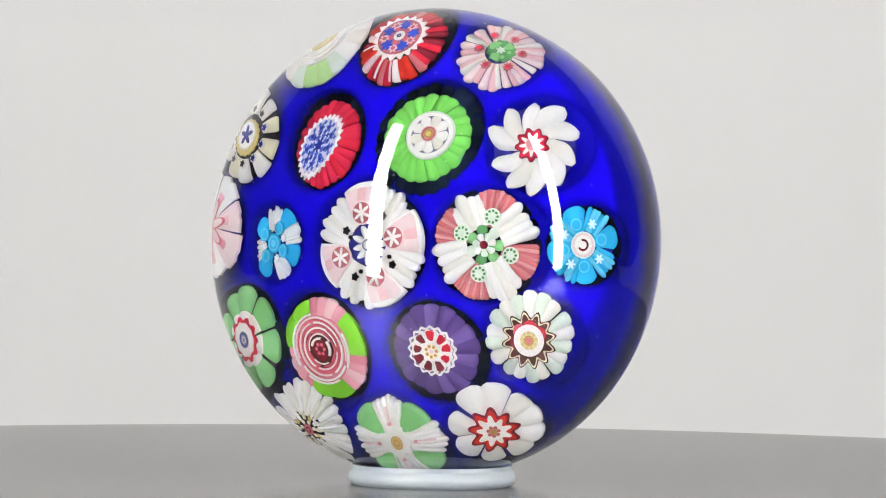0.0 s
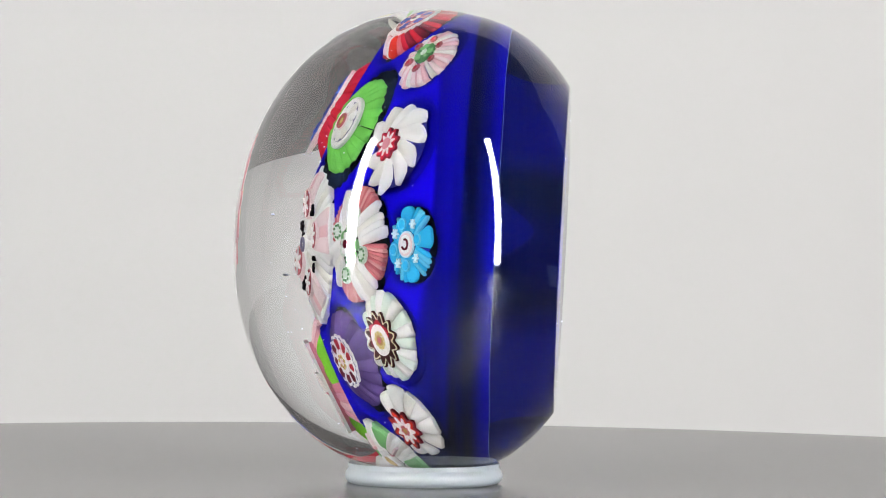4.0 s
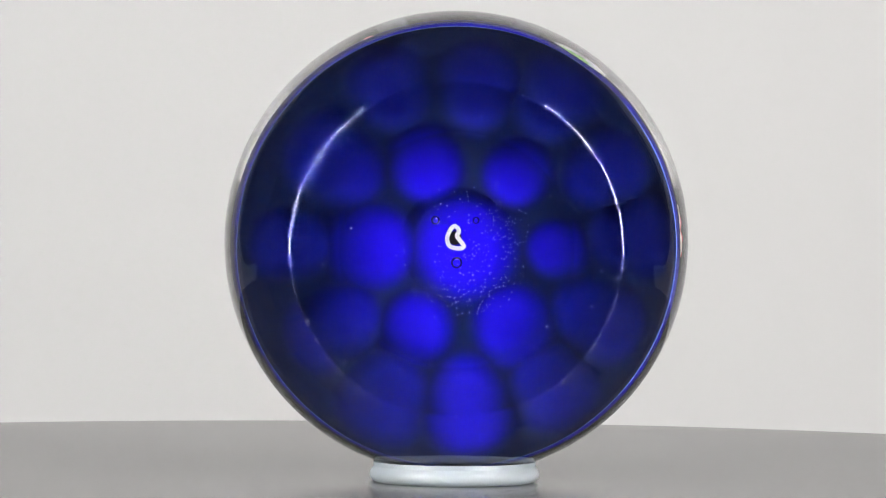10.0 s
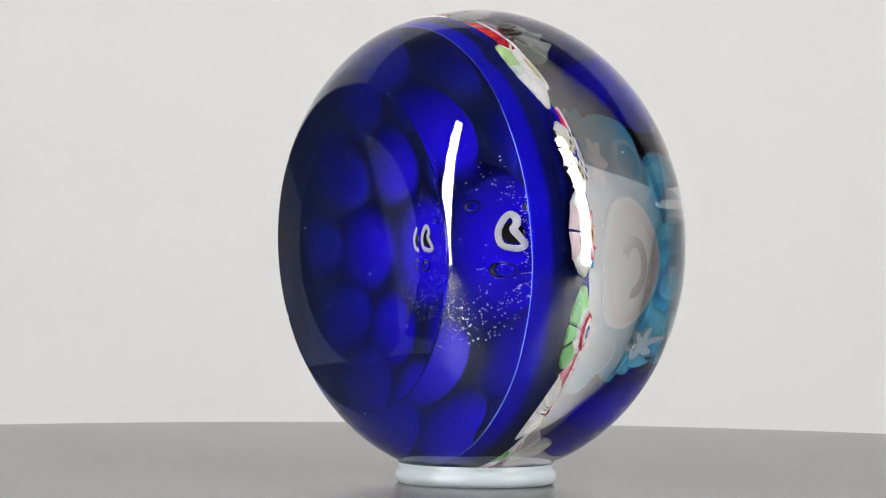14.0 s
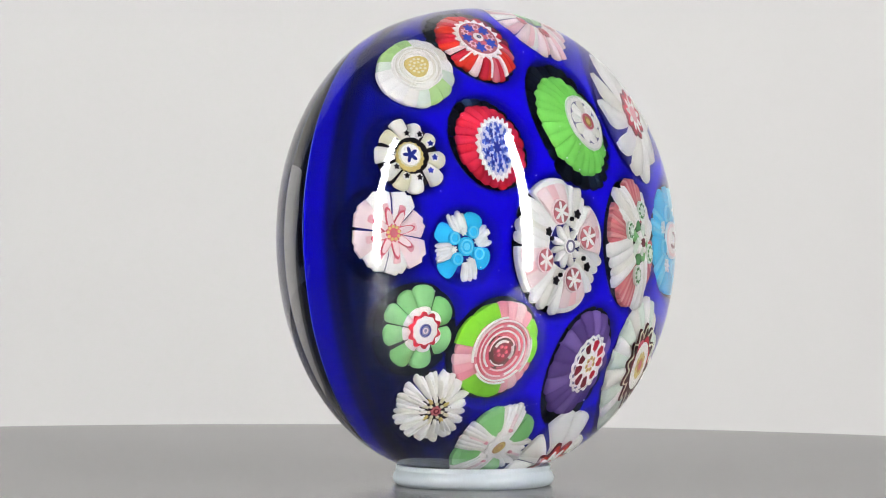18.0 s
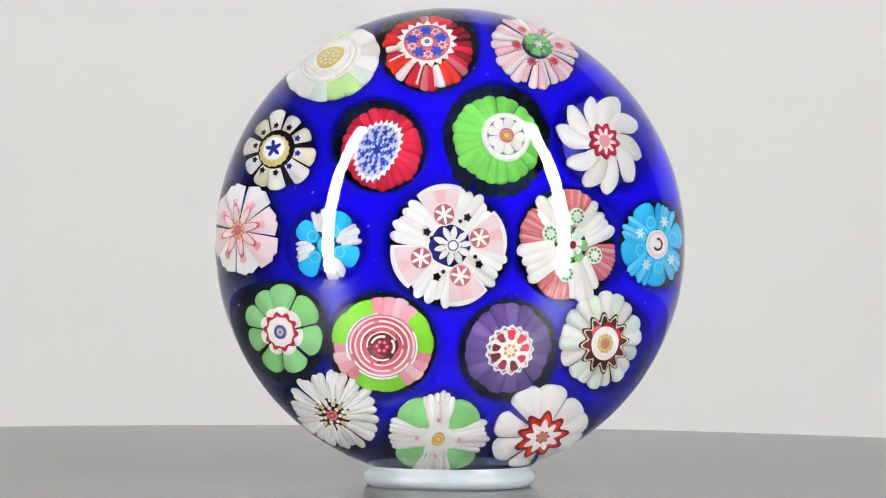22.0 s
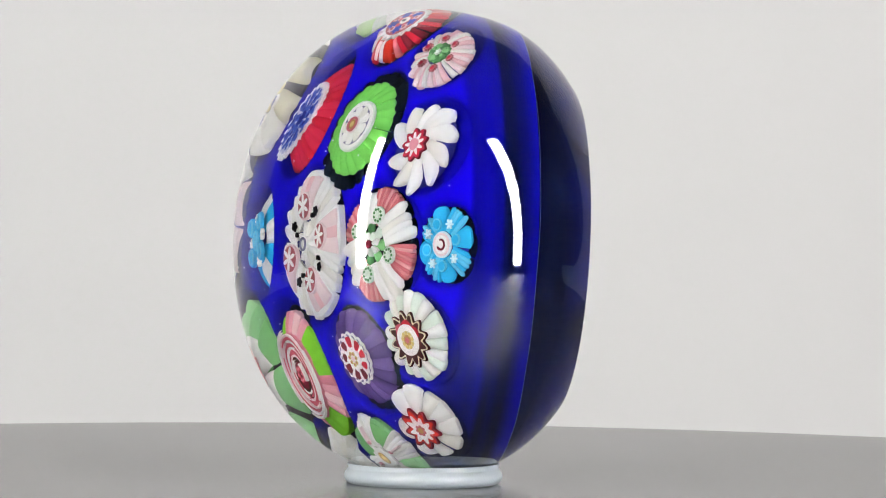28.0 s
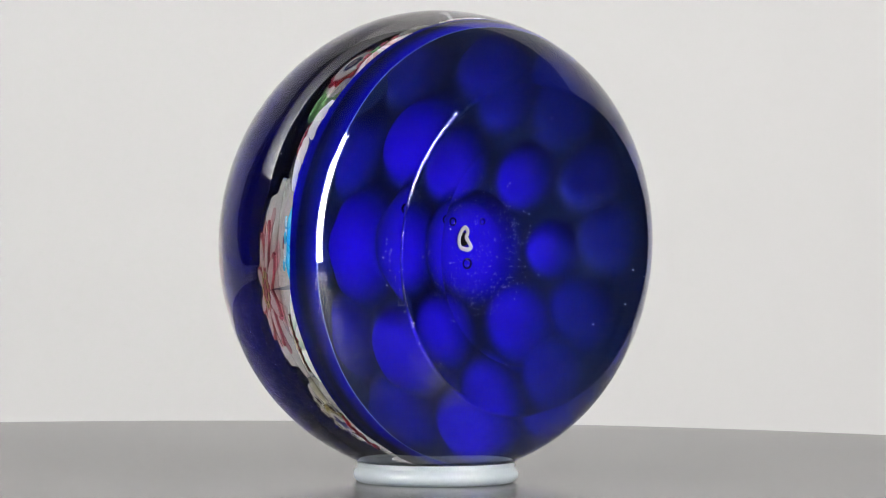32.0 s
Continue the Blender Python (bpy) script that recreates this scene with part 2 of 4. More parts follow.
# ---------------- the silicone ring under the paperweight ----------------
def ring_mesh():
    bm = bmesh.new()
    sec = [(9.3, 0.3), (9.6, 0.0), (12.6, 0.0), (13.3, 0.25), (13.75, 0.8), (13.87, 1.4), (13.7, 2.0), (13.3, 2.45), (13.15, 2.7), (13.3, 3.15), (13.2, 3.35), (12.95, 3.2), (12.4, 2.6), (11.2, 2.1), (10.0, 1.7), (9.5, 1.2)]
    steps, rings = 128, []
    for k in range(steps):
        c, s = math.cos(2 * math.pi * k / steps), math.sin(2 * math.pi * k / steps)
        rings.append([bm.verts.new((r * c * MM, r * s * 0.925 * MM, z * MM)) for r, z in sec])
    n = len(sec)
    for k in range(steps):
        p, q = rings[k], rings[(k + 1) % steps]
        for i in range(n):
            j = (i + 1) % n
            bm.faces.new((p[i], q[i], q[j], p[j]))
    bmesh.ops.recalc_face_normals(bm, faces=bm.faces)
    return bm


ring = thing("display_ring", ring_mesh(), SILICONE, "milky translucent silicone ring holding the glass paperweight upright", "display ring", smooth=True)

# ---------------- the paperweight ----------------
R_EQ, A_FRONT, A_BACK, A_BASE = 38.03 * MM, 32.6 * MM, 27.4 * MM, 20.3 * MM
ROUND_FRONT, ROUND_BACK, DENT = 2.12, 2.12, 0.6
TILT = 2.5
paperweight = tagged(new("paperweight"), "domed clear glass paperweight with colourful millefiori canes on cobalt blue ground", "paperweight")
CENTRE = R_EQ                                # the equator's centre stands this high over the thing's origin


def lift(bm):
    bmesh.ops.translate(bm, verts=bm.verts, vec=(0, 0, CENTRE))
    return bm


def glass_profile():
    rows = []
    for i in range(65):
        w = math.pi / 2 * i / 64
        rows.append((A_FRONT * math.cos(w) ** (2 / ROUND_FRONT), R_EQ * math.sin(w) ** (2 / ROUND_FRONT)))
    for i in range(1, 33):
        a = A_BASE * i / 32
        rows.append((-a, R_EQ * (1 - (a / A_BACK) ** ROUND_BACK) ** (1 / ROUND_BACK)))
    # the edge of the base is rounded off with a radius of 1.3 mm
    a1, r1 = rows[-1]
    slope = math.atan2(rows[-2][1] - r1, rows[-2][0] - a1)
    rho, steps_e = 1.3 * MM, 12
    ca, cr = a1 + rho * math.sin(slope), r1 - rho * math.cos(slope)
    first = math.pi / 2 + slope
    for i in range(1, steps_e + 1):
        w = first + (math.pi - first) * i / steps_e
        rows.append((ca + rho * math.cos(w), cr + rho * math.sin(w)))
    a1, rb = rows[-1]
    a1 += 0.18 * MM
    ri, rc = 18.6 * MM, 570 * MM
    for i in (0.03, 1, 2, 3, 4, 5, 6, 7, 7.97, 8):
        r = rb + (ri - rb) * i / 8
        rows.append((a1 - 0.18 * MM - (rb * rb - r * r) / (2 * rc), r))
    a0 = rows[-1][0]
    inner = len(rows) - 1
    for i in range(1, 13):
        r = ri * (1 - i / 12)
        rows.append((a0 + (ri * ri - r * r) / (2 * 290 * MM), r))
    return rows, (inner,)


prof, sharp_rings = glass_profile()


def dome_mesh():
    """The glass is not quite round: a little flatter along the equator."""
    bm = lathe(prof, 224, sharp=sharp_rings)
    for v in bm.verts:
        w = math.atan2(v.co.z, -v.co.x)
        a = -v.co.y / MM
        k = 1 - DENT * MM / R_EQ * (0.72 + 0.28 * math.exp(-((w / 0.8) ** 2))) * math.exp(-(((a + 4.5) / 6.0) ** 2))
        low = min(1.0, max(0.0, (-a - 2) / 10))
        k *= 1 - 0.010 * math.exp(-((w / 0.9) ** 2)) * low * low * (3 - 2 * low)
        skew = min(1.0, max(0.0, (-a - 9) / 10))
        v.co.y += -v.co.x * math.tan(radians(-0.1)) * skew * skew * (3 - 2 * skew)
        v.co.x, v.co.z = v.co.x * k, v.co.z * k
    return lift(bm)


body = part("glass_body", dome_mesh(), GLASS, paperweight, "clear polished glass dome with a ground concave base")
body.data.materials.append(BASE_GLASS)
for face in body.data.polygons:
    if face.normal.y > 0.99:
        face.material_index = 1

# name: (x, up, half width, half height, moat, height) in millimetres on the cushion, seen from the front
CANES = {
    "c0": (-1.4, -0.8, 7.9, 8.1, 0.3, -0.1),
    "top_m": (-3.2, 25.2, 5.7, 5.7, 0.6, 0.7),
    "top_r": (10.8, 25.1, 5.7, 5.7, 0.2, 0.6),
    "top_l": (-15.8, 24.0, 6.4, 6.1, 0.3, 0.7),
    "up_1": (-23.1, 12.0, 5.3, 5.3, 0.2, 0.5),
    "up_2": (-10.2, 12.4, 5.3, 5.6, 0.6, 0.1),
    "up_3": (5.3, 13.8, 6.0, 6.1, 0.6, 1.0),
    "up_4": (19.3, 13.1, 6.1, 6.6, 0.2, 0.8),
    "mid_1": (-28.2, 1.5, 5.8, 6.1, 0.2, 1.1),
    "mid_2": (-17.2, -0.6, 4.6, 4.8, 0.2, -0.7),
    "mid_4": (14.9, -0.5, 6.9, 7.4, 0.3, 0.1),
    "mid_5": (25.9, -0.1, 4.9, 5.3, 0.4, -0.2),
    "low_1": (-22.4, -11.7, 5.5, 5.9, 0.6, 0.2),
    "low_2": (-9.9, -13.9, 6.7, 6.4, 0.5, -0.1),
    "low_3": (6.9, -14.5, 5.8, 6.0, 0.6, 0.1),
    "low_4": (19.3, -12.9, 5.6, 6.3, 0.3, 0.3),
    "bot_1": (-15.4, -22.2, 6.0, 5.8, 0.2, -0.3),
    "bot_2": (-1.9, -25.4, 6.2, 6.1, 0.3, 0.4),
    "bot_3": (11.6, -24.4, 6.5, 6.5, 0.3, -0.2),
}


def cap(r):
    """Height of the canes' tops over the equator plane at radius r, both in millimetres."""
    return 13.35 - 0.0147 * r * r - 1.2 * math.exp(-((r / 14) ** 2))


def ground_profile():
    """The cobalt cushion's front in millimetres: a shallow dome that turns down to the rim at the glass surface."""
    rows = [(cap(r) - 0.75, r) for r in np.linspace(0, 32.6, 84)]
    a0, r0 = rows[-1]
    for i in range(1, 15):
        s = i / 14
        rows.append((a0 + (-10.65 - a0) * s ** 1.15, r0 + (35.12 - r0) * math.sin(s * math.pi / 2) ** 0.9))
    return rows


def ground_mesh():
    steps = 320
    bm = bmesh.new()
    # thick stores painted darkness, not the depth of the glass
    thick = bm.verts.layers.float.new("painted_dark")
    rings = []
    rows = ground_profile()
    for i, (a, r) in enumerate(rows):
        side = i - 84 if i >= 84 else -1
        if r < 1e-6:
            rings.append([bm.verts.new((0, -a * MM, 0))])
            continue
        ring_v = []
        for k in range(steps):
            w = 2 * math.pi * k / steps
            x, u = r * math.cos(w), r * math.sin(w)
            # darkness of grazing views painted at the shoulder, more on one side and below, with faint bands along the
            # rim
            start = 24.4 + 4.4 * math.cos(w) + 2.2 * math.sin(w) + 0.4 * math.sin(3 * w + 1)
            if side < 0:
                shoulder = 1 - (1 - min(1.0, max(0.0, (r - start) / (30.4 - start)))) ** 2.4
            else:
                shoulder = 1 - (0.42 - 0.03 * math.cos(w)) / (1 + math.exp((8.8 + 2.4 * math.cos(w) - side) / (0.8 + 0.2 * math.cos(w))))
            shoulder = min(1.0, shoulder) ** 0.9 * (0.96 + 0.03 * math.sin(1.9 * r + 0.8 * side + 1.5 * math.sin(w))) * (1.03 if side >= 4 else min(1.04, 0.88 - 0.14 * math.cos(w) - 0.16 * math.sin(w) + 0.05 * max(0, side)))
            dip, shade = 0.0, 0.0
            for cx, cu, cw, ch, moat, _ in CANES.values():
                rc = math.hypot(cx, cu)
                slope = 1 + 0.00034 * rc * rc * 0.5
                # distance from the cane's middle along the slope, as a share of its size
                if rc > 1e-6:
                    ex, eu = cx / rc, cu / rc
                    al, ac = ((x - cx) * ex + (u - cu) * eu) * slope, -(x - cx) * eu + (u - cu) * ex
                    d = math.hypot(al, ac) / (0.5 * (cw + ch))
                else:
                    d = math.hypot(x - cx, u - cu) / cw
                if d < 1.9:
                    # shade round each cane and in its moat is painted into the colour
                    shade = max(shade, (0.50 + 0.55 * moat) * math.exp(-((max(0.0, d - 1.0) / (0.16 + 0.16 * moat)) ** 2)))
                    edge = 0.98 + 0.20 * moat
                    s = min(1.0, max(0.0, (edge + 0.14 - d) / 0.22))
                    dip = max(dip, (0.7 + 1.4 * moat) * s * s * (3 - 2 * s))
            v = bm.verts.new((x * MM, -(a - dip) * MM, u * MM))
            # the left side's dimmer look is put into the colour, growing outwards
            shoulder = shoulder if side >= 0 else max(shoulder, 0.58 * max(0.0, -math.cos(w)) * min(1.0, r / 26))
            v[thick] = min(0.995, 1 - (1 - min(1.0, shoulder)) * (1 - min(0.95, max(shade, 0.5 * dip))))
            ring_v.append(v)
        rings.append(ring_v)
    for p, q in zip(rings, rings[1:]):
        for k in range(steps):
            j = (k + 1) % steps
            bm.faces.new((p[0], q[j], q[k]) if len(p) == 1 else (p[k], p[j], q[j], q[k]))
    bmesh.ops.recalc_face_normals(bm, faces=bm.faces)
    return bm


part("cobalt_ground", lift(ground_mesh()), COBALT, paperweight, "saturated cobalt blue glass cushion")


def back_height(r):
    return 9.3 - 0.0157 * r * r if r < 20 else 3.02 - 0.63 * (r - 20)


back_rows = [(back_height(r), r) for r in np.linspace(0, 32.3, 110)]
back_rows += [(-4.73 - 5.85 * s ** 1.25, 32.3 + 2.6 * math.sin(s * math.pi / 2) ** 0.9) for s in np.linspace(0.1, 1.0, 10)] + [(-10.68, 35.10)]


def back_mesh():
    """The back of the cobalt layer: bright spots over the roots of the canes, with the light on them painted in."""
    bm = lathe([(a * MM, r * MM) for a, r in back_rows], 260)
    # thick stores how dark the painted tone is
    thick = bm.verts.layers.float.new("painted_dark")
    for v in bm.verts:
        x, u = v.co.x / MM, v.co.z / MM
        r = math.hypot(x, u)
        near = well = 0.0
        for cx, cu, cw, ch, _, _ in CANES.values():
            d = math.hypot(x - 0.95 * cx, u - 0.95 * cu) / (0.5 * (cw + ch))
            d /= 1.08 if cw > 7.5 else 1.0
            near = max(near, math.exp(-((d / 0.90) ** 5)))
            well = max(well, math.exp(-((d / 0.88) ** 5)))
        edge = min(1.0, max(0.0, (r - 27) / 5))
        # share paints lamp light on the middle and lower roots into the colour
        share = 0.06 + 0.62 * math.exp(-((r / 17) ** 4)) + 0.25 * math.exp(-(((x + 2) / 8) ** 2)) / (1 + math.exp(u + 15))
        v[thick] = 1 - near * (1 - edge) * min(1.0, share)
        # between the canes the dark layer is set further back: wells added to dim the roots from the side
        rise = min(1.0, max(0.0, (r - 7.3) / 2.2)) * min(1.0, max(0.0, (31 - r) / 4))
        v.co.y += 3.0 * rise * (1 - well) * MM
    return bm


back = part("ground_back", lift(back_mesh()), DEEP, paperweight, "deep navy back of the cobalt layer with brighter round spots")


# -------- canes --------
def frame_on(x, u, height):
    """The pose of something on the cushion at (x, up): its z along the cushion's normal, its y upwards."""
    r = math.hypot(x, u)
    n = Vector((0.028 * x, -1.0, 0.028 * u)).normalized()
    side = Vector((1, 0, 0))
    side = (side - n * side.dot(n)).normalized()
    up = n.cross(side)
    m = Matrix((side, up, n)).transposed().to_4x4()
    m.translation = Vector((x, -height, u)) * MM + Vector((0, 0, CENTRE))
    return m


def petal(bm, ang, half, r0, r1, z0, z1, tip, bulge, teeth=0, skew=0.0):
    """One lobe of a flower: a bulged strip from r0 to r1 that falls from z0 to z1, with a rounded, pointed or toothed end."""
    ns, nw = 9, 8 if not teeth else 4 * teeth
    rows = []
    fall = 0.2 * bulge
    for i in range(ns):
        s = i / (ns - 1)
        row = []
        for j in range(nw + 1):
            w = -1 + 2 * j / nw
            end = 1.0
            if tip == "round":
                end = 1 - 0.17 * abs(w) ** 3.0
            elif tip == "rib":
                end = 1 - 0.075 * w * w
            elif tip == "point":
                end = 1 - 0.42 * abs(w) ** 1.3
            elif tip == "flat":
                end = 1 - 0.05 * w * w
            elif tip == "finger":
                end = 1 - 0.20 * abs(w) ** 2.2
            elif tip == "blade":
                end = 1 - 0.46 * ((w + 0.5) / 1.5) ** 1.25 if w > -0.5 else 1 - 0.30 * ((-0.5 - w) / 0.5) ** 2
            elif tip == "ruffle":
                end = 1 - 0.12 * abs(w) ** 3 - 0.035 * math.cos(3.2 * math.pi * w)
            elif tip == "teeth":
                end = 1 - (0.15 if teeth < 6 else 0.06) * abs(math.cos(math.pi * teeth * (w + 1) / 2)) - 0.02 * w * w
            r = r0 + (r1 - r0) * s * end
            a = ang + half * w * {"teeth": 1.0, "rib": 1.03, "flat": 1.0}.get(tip, 0.97) + skew * s
            ridge = (0.3 if tip == "finger" else 0.5) * bulge * (1 - w * w)
            if tip == "teeth":
                ridge = 0.6 * bulge * abs(math.sin(math.pi * teeth * (w + 1) / 2))
            z = z0 + (z1 - z0) * s ** 1.4 + ridge * min(1, 3 * s + 0.1) - fall * s ** 6
            row.append(bm.verts.new((r * math.cos(a), r * math.sin(a), z)))
        rows.append(row)
    for p, q in zip(rows, rows[1:]):
        for j in range(nw):
            bm.faces.new((p[j], q[j], q[j + 1], p[j + 1]))
    # a short skirt gives the lobe its thickness
    low = [bm.verts.new((v.co.x, v.co.y, v.co.z - 0.08)) for v in rows[-1]]
    for j in range(nw):
        bm.faces.new((rows[-1][j], low[j], low[j + 1], rows[-1][j + 1]))
    for side in (0, nw):
        col = [r_[side] for r_ in rows]
        low = [bm.verts.new((v.co.x, v.co.y, v.co.z - 0.08)) for v in col]
        for i in range(ns - 1):
            q4 = (col[i], low[i], low[i + 1], col[i + 1])
            bm.faces.new(q4 if side == 0 else q4[::-1])


class Cane:
    """A millefiori cane: a cup set into the cushion with flower pieces on it. Lengths are shares of its half width."""

    def __init__(self, key, label, cup, spin=0.0, depth=0.32, seed=0):
        self.x, self.u, self.w, self.h, self.moat, self.rise = CANES[key]
        self.rng = random.Random(seed + 17)
        r = math.hypot(self.x, self.u)
        self.spin = radians(spin)
        self.inner = Matrix.Identity(4)
        bm = bmesh.new()
        n, lo, hi = 48, [], []
        self.depth = depth = 0.55 * depth
        prof_c = [(0.0, -0.02), (0.50, -0.03), (0.72, -0.05 - depth * 0.5), (0.86, -0.06 - depth * 0.8), (0.88, -0.25)]
        rings = []
        for rr, z in prof_c:
            rings.append([bm.verts.new((0, 0, z))] if rr == 0 else [bm.verts.new((rr * math.cos(2 * math.pi * k / n), rr * math.sin(2 * math.pi * k / n), z)) for k in range(n)])
        for p, q in zip(rings, rings[1:]):
            for k in range(n):
                j = (k + 1) % n
                bm.faces.new((p[0], q[k], q[j]) if len(p) == 1 else (p[k], q[k], q[j], p[j]))
        self.place = frame_on(self.x, self.u, cap(r) - 0.55 + self.rise) @ Matrix.Diagonal((self.w * MM, self.h * MM, 0.5 * (self.w + self.h) * MM, 1))
        bm.transform(self.place)
        self.root = part("millefiori_cane", bm, cup, paperweight, label)

    def add(self, name, bm, material, label=""):
        bm.transform(self.place @ self.inner)
        return part(name, bm, material, self.root, label)

    def petals(self, n, r0, r1, mats, z0=0.02, z1=None, fill=0.94, tip="round", bulge=0.05, start=0.0, teeth=0, every=None, jitter=0.02, skew=0.0, name="petal", angles=None, half=0.0):
        z1 = -self.depth if z1 is None else z1
        for k in range(n):
            mid = radians(angles[k]) if angles else radians(start) + 2 * math.pi * k / n
            wide = radians(half[k] if type(half) is tuple else half) if half else math.pi / n * fill
            if every and not every[k % len(every)]:
                continue
            bm = bmesh.new()
            g = self.rng.uniform
            petal(bm, self.spin + mid + g(-jitter, jitter), wide * (1 + g(-jitter, jitter)), r0, r1 * (1 + g(-jitter, jitter)), z0, z1, tip, bulge, teeth, skew)
            self.add(name, bm, mats[k % len(mats)])

    def fan(self, mid, half, n, r0, r1, mats, z0=0.02, z1=None, fill=1.5, tip="round", bulge=0.08, jitter=0.05, name="petal", back=0.0):
        """A fan of n finger-like rods round the direction mid, half degrees to either side; back moves the point they spread from."""
        z1 = -self.depth if z1 is None else z1
        g = self.rng.uniform
        for k in range(n):
            w = (2 * k + 1) / n - 1
            bm = bmesh.new()
            open_half = half / (1 + back)
            a = radians(mid + open_half * w) + g(-jitter, jitter) * 0.3
            petal(bm, self.spin + a, radians(open_half) / n * (fill if n > 1 else 1.0), r0 + back, back + r1 * (1 - 0.05 * w * w * (n > 3) + g(-jitter, jitter)), z0, z1, tip, bulge)
            if back:
                m0 = self.spin + radians(mid)
                bmesh.ops.translate(bm, verts=bm.verts, vec=(-back * math.cos(m0), -back * math.sin(m0), 0))
            self.add(name, bm, mats[k % len(mats)])

    def heart(self, x, y, angle=0.0, along=1.0, across=1.0):
        """Shifts and stretches all that follows: the heart of a cane that was cut askew."""
        turn_in = Matrix.Rotation(radians(angle), 4, "Z")
        self.inner = Matrix.Translation((x, y, 0)) @ turn_in @ Matrix.Diagonal((along, across, 1, 1)) @ turn_in.inverted()

    def casing(self, n, r1=1.2):
        """The dark serrated outer layer of a cane."""
        self.petals(n, 0.84, r1, [NAVY], z0=-self.depth - 0.03, z1=-self.depth - 0.10, fill=1.02, tip="round", bulge=0.03, jitter=0.04, name="casing_rib")

    def star(self, n, ro, ri, z, material, start=0.0, name="star", wobble=0.0, x=0.0, y=0.0, soft=True, thick=0.05):
        bm = bmesh.new()
        m = max(n * 8, 24)
        pts = []
        for k in range(m):
            w = 2 * math.pi * k / m
            c = 0.5 + 0.5 * math.cos(n * w) if soft else 1 - abs(((n * w / math.pi) % 2) - 1) if n else 1
            r = ri + (ro - ri) * c
            r *= 1 + wobble * math.sin(3 * w + n)
            a = w + self.spin + radians(start)
            pts.append((x + r * math.cos(a), y + r * math.sin(a)))
        top = [bm.verts.new((px, py, z)) for px, py in pts]
        low = [bm.verts.new((px, py, z - thick)) for px, py in pts]
        mid = bm.verts.new((x, y, z + 0.008))
        for k in range(m):
            j = (k + 1) % m
            bm.faces.new((mid, top[k], top[j]))
            bm.faces.new((top[k], low[k], low[j], top[j]))
        return self.add(name, bm, material)

    def disc(self, r, z, material, name="disc", x=0.0, y=0.0, squash=1.0):
        return self.star(0, r, r, z, material, name=name, x=x, y=y)

    def hoop(self, r, width, z, material, name="hoop", arc=(0, 360), x=0.0, y=0.0, high=0.03):
        bm = bmesh.new()
        a0, a1 = radians(arc[0]) + self.spin, radians(arc[1]) + self.spin
        m = max(6, int((arc[1] - arc[0]) / 9))
        rows = []
        for k in range(m + 1):
            a = a0 + (a1 - a0) * k / m
            c, s = math.cos(a), math.sin(a)
            rows.append([bm.verts.new((x + (r + dr * width) * c, y + (r + dr * width) * s, z + dz * high)) for dr, dz in ((-0.5, -1), (-0.4, 0.7), (0, 1), (0.4, 0.7), (0.5, -1))])
        for p, q in zip(rows, rows[1:]):
            for j in range(4):
                bm.faces.new((p[j], p[j + 1], q[j + 1], q[j]))
        bmesh.ops.recalc_face_normals(bm, faces=bm.faces)
        return self.add(name, bm, material)

    def dots(self, n, rad, r, z, material, start=0.0, name="rod", points=0, core=None, core_r=0.4):
        for k in range(n):
            a = self.spin + radians(start) + 2 * math.pi * k / n
            self.star(points, r, r * 0.55 if points else r, z, material, x=rad * math.cos(a), y=rad * math.sin(a), name=name)
            if core:
                self.star(0, r * core_r, r * core_r, z + 0.012, core, x=rad * math.cos(a), y=rad * math.sin(a), name="core")


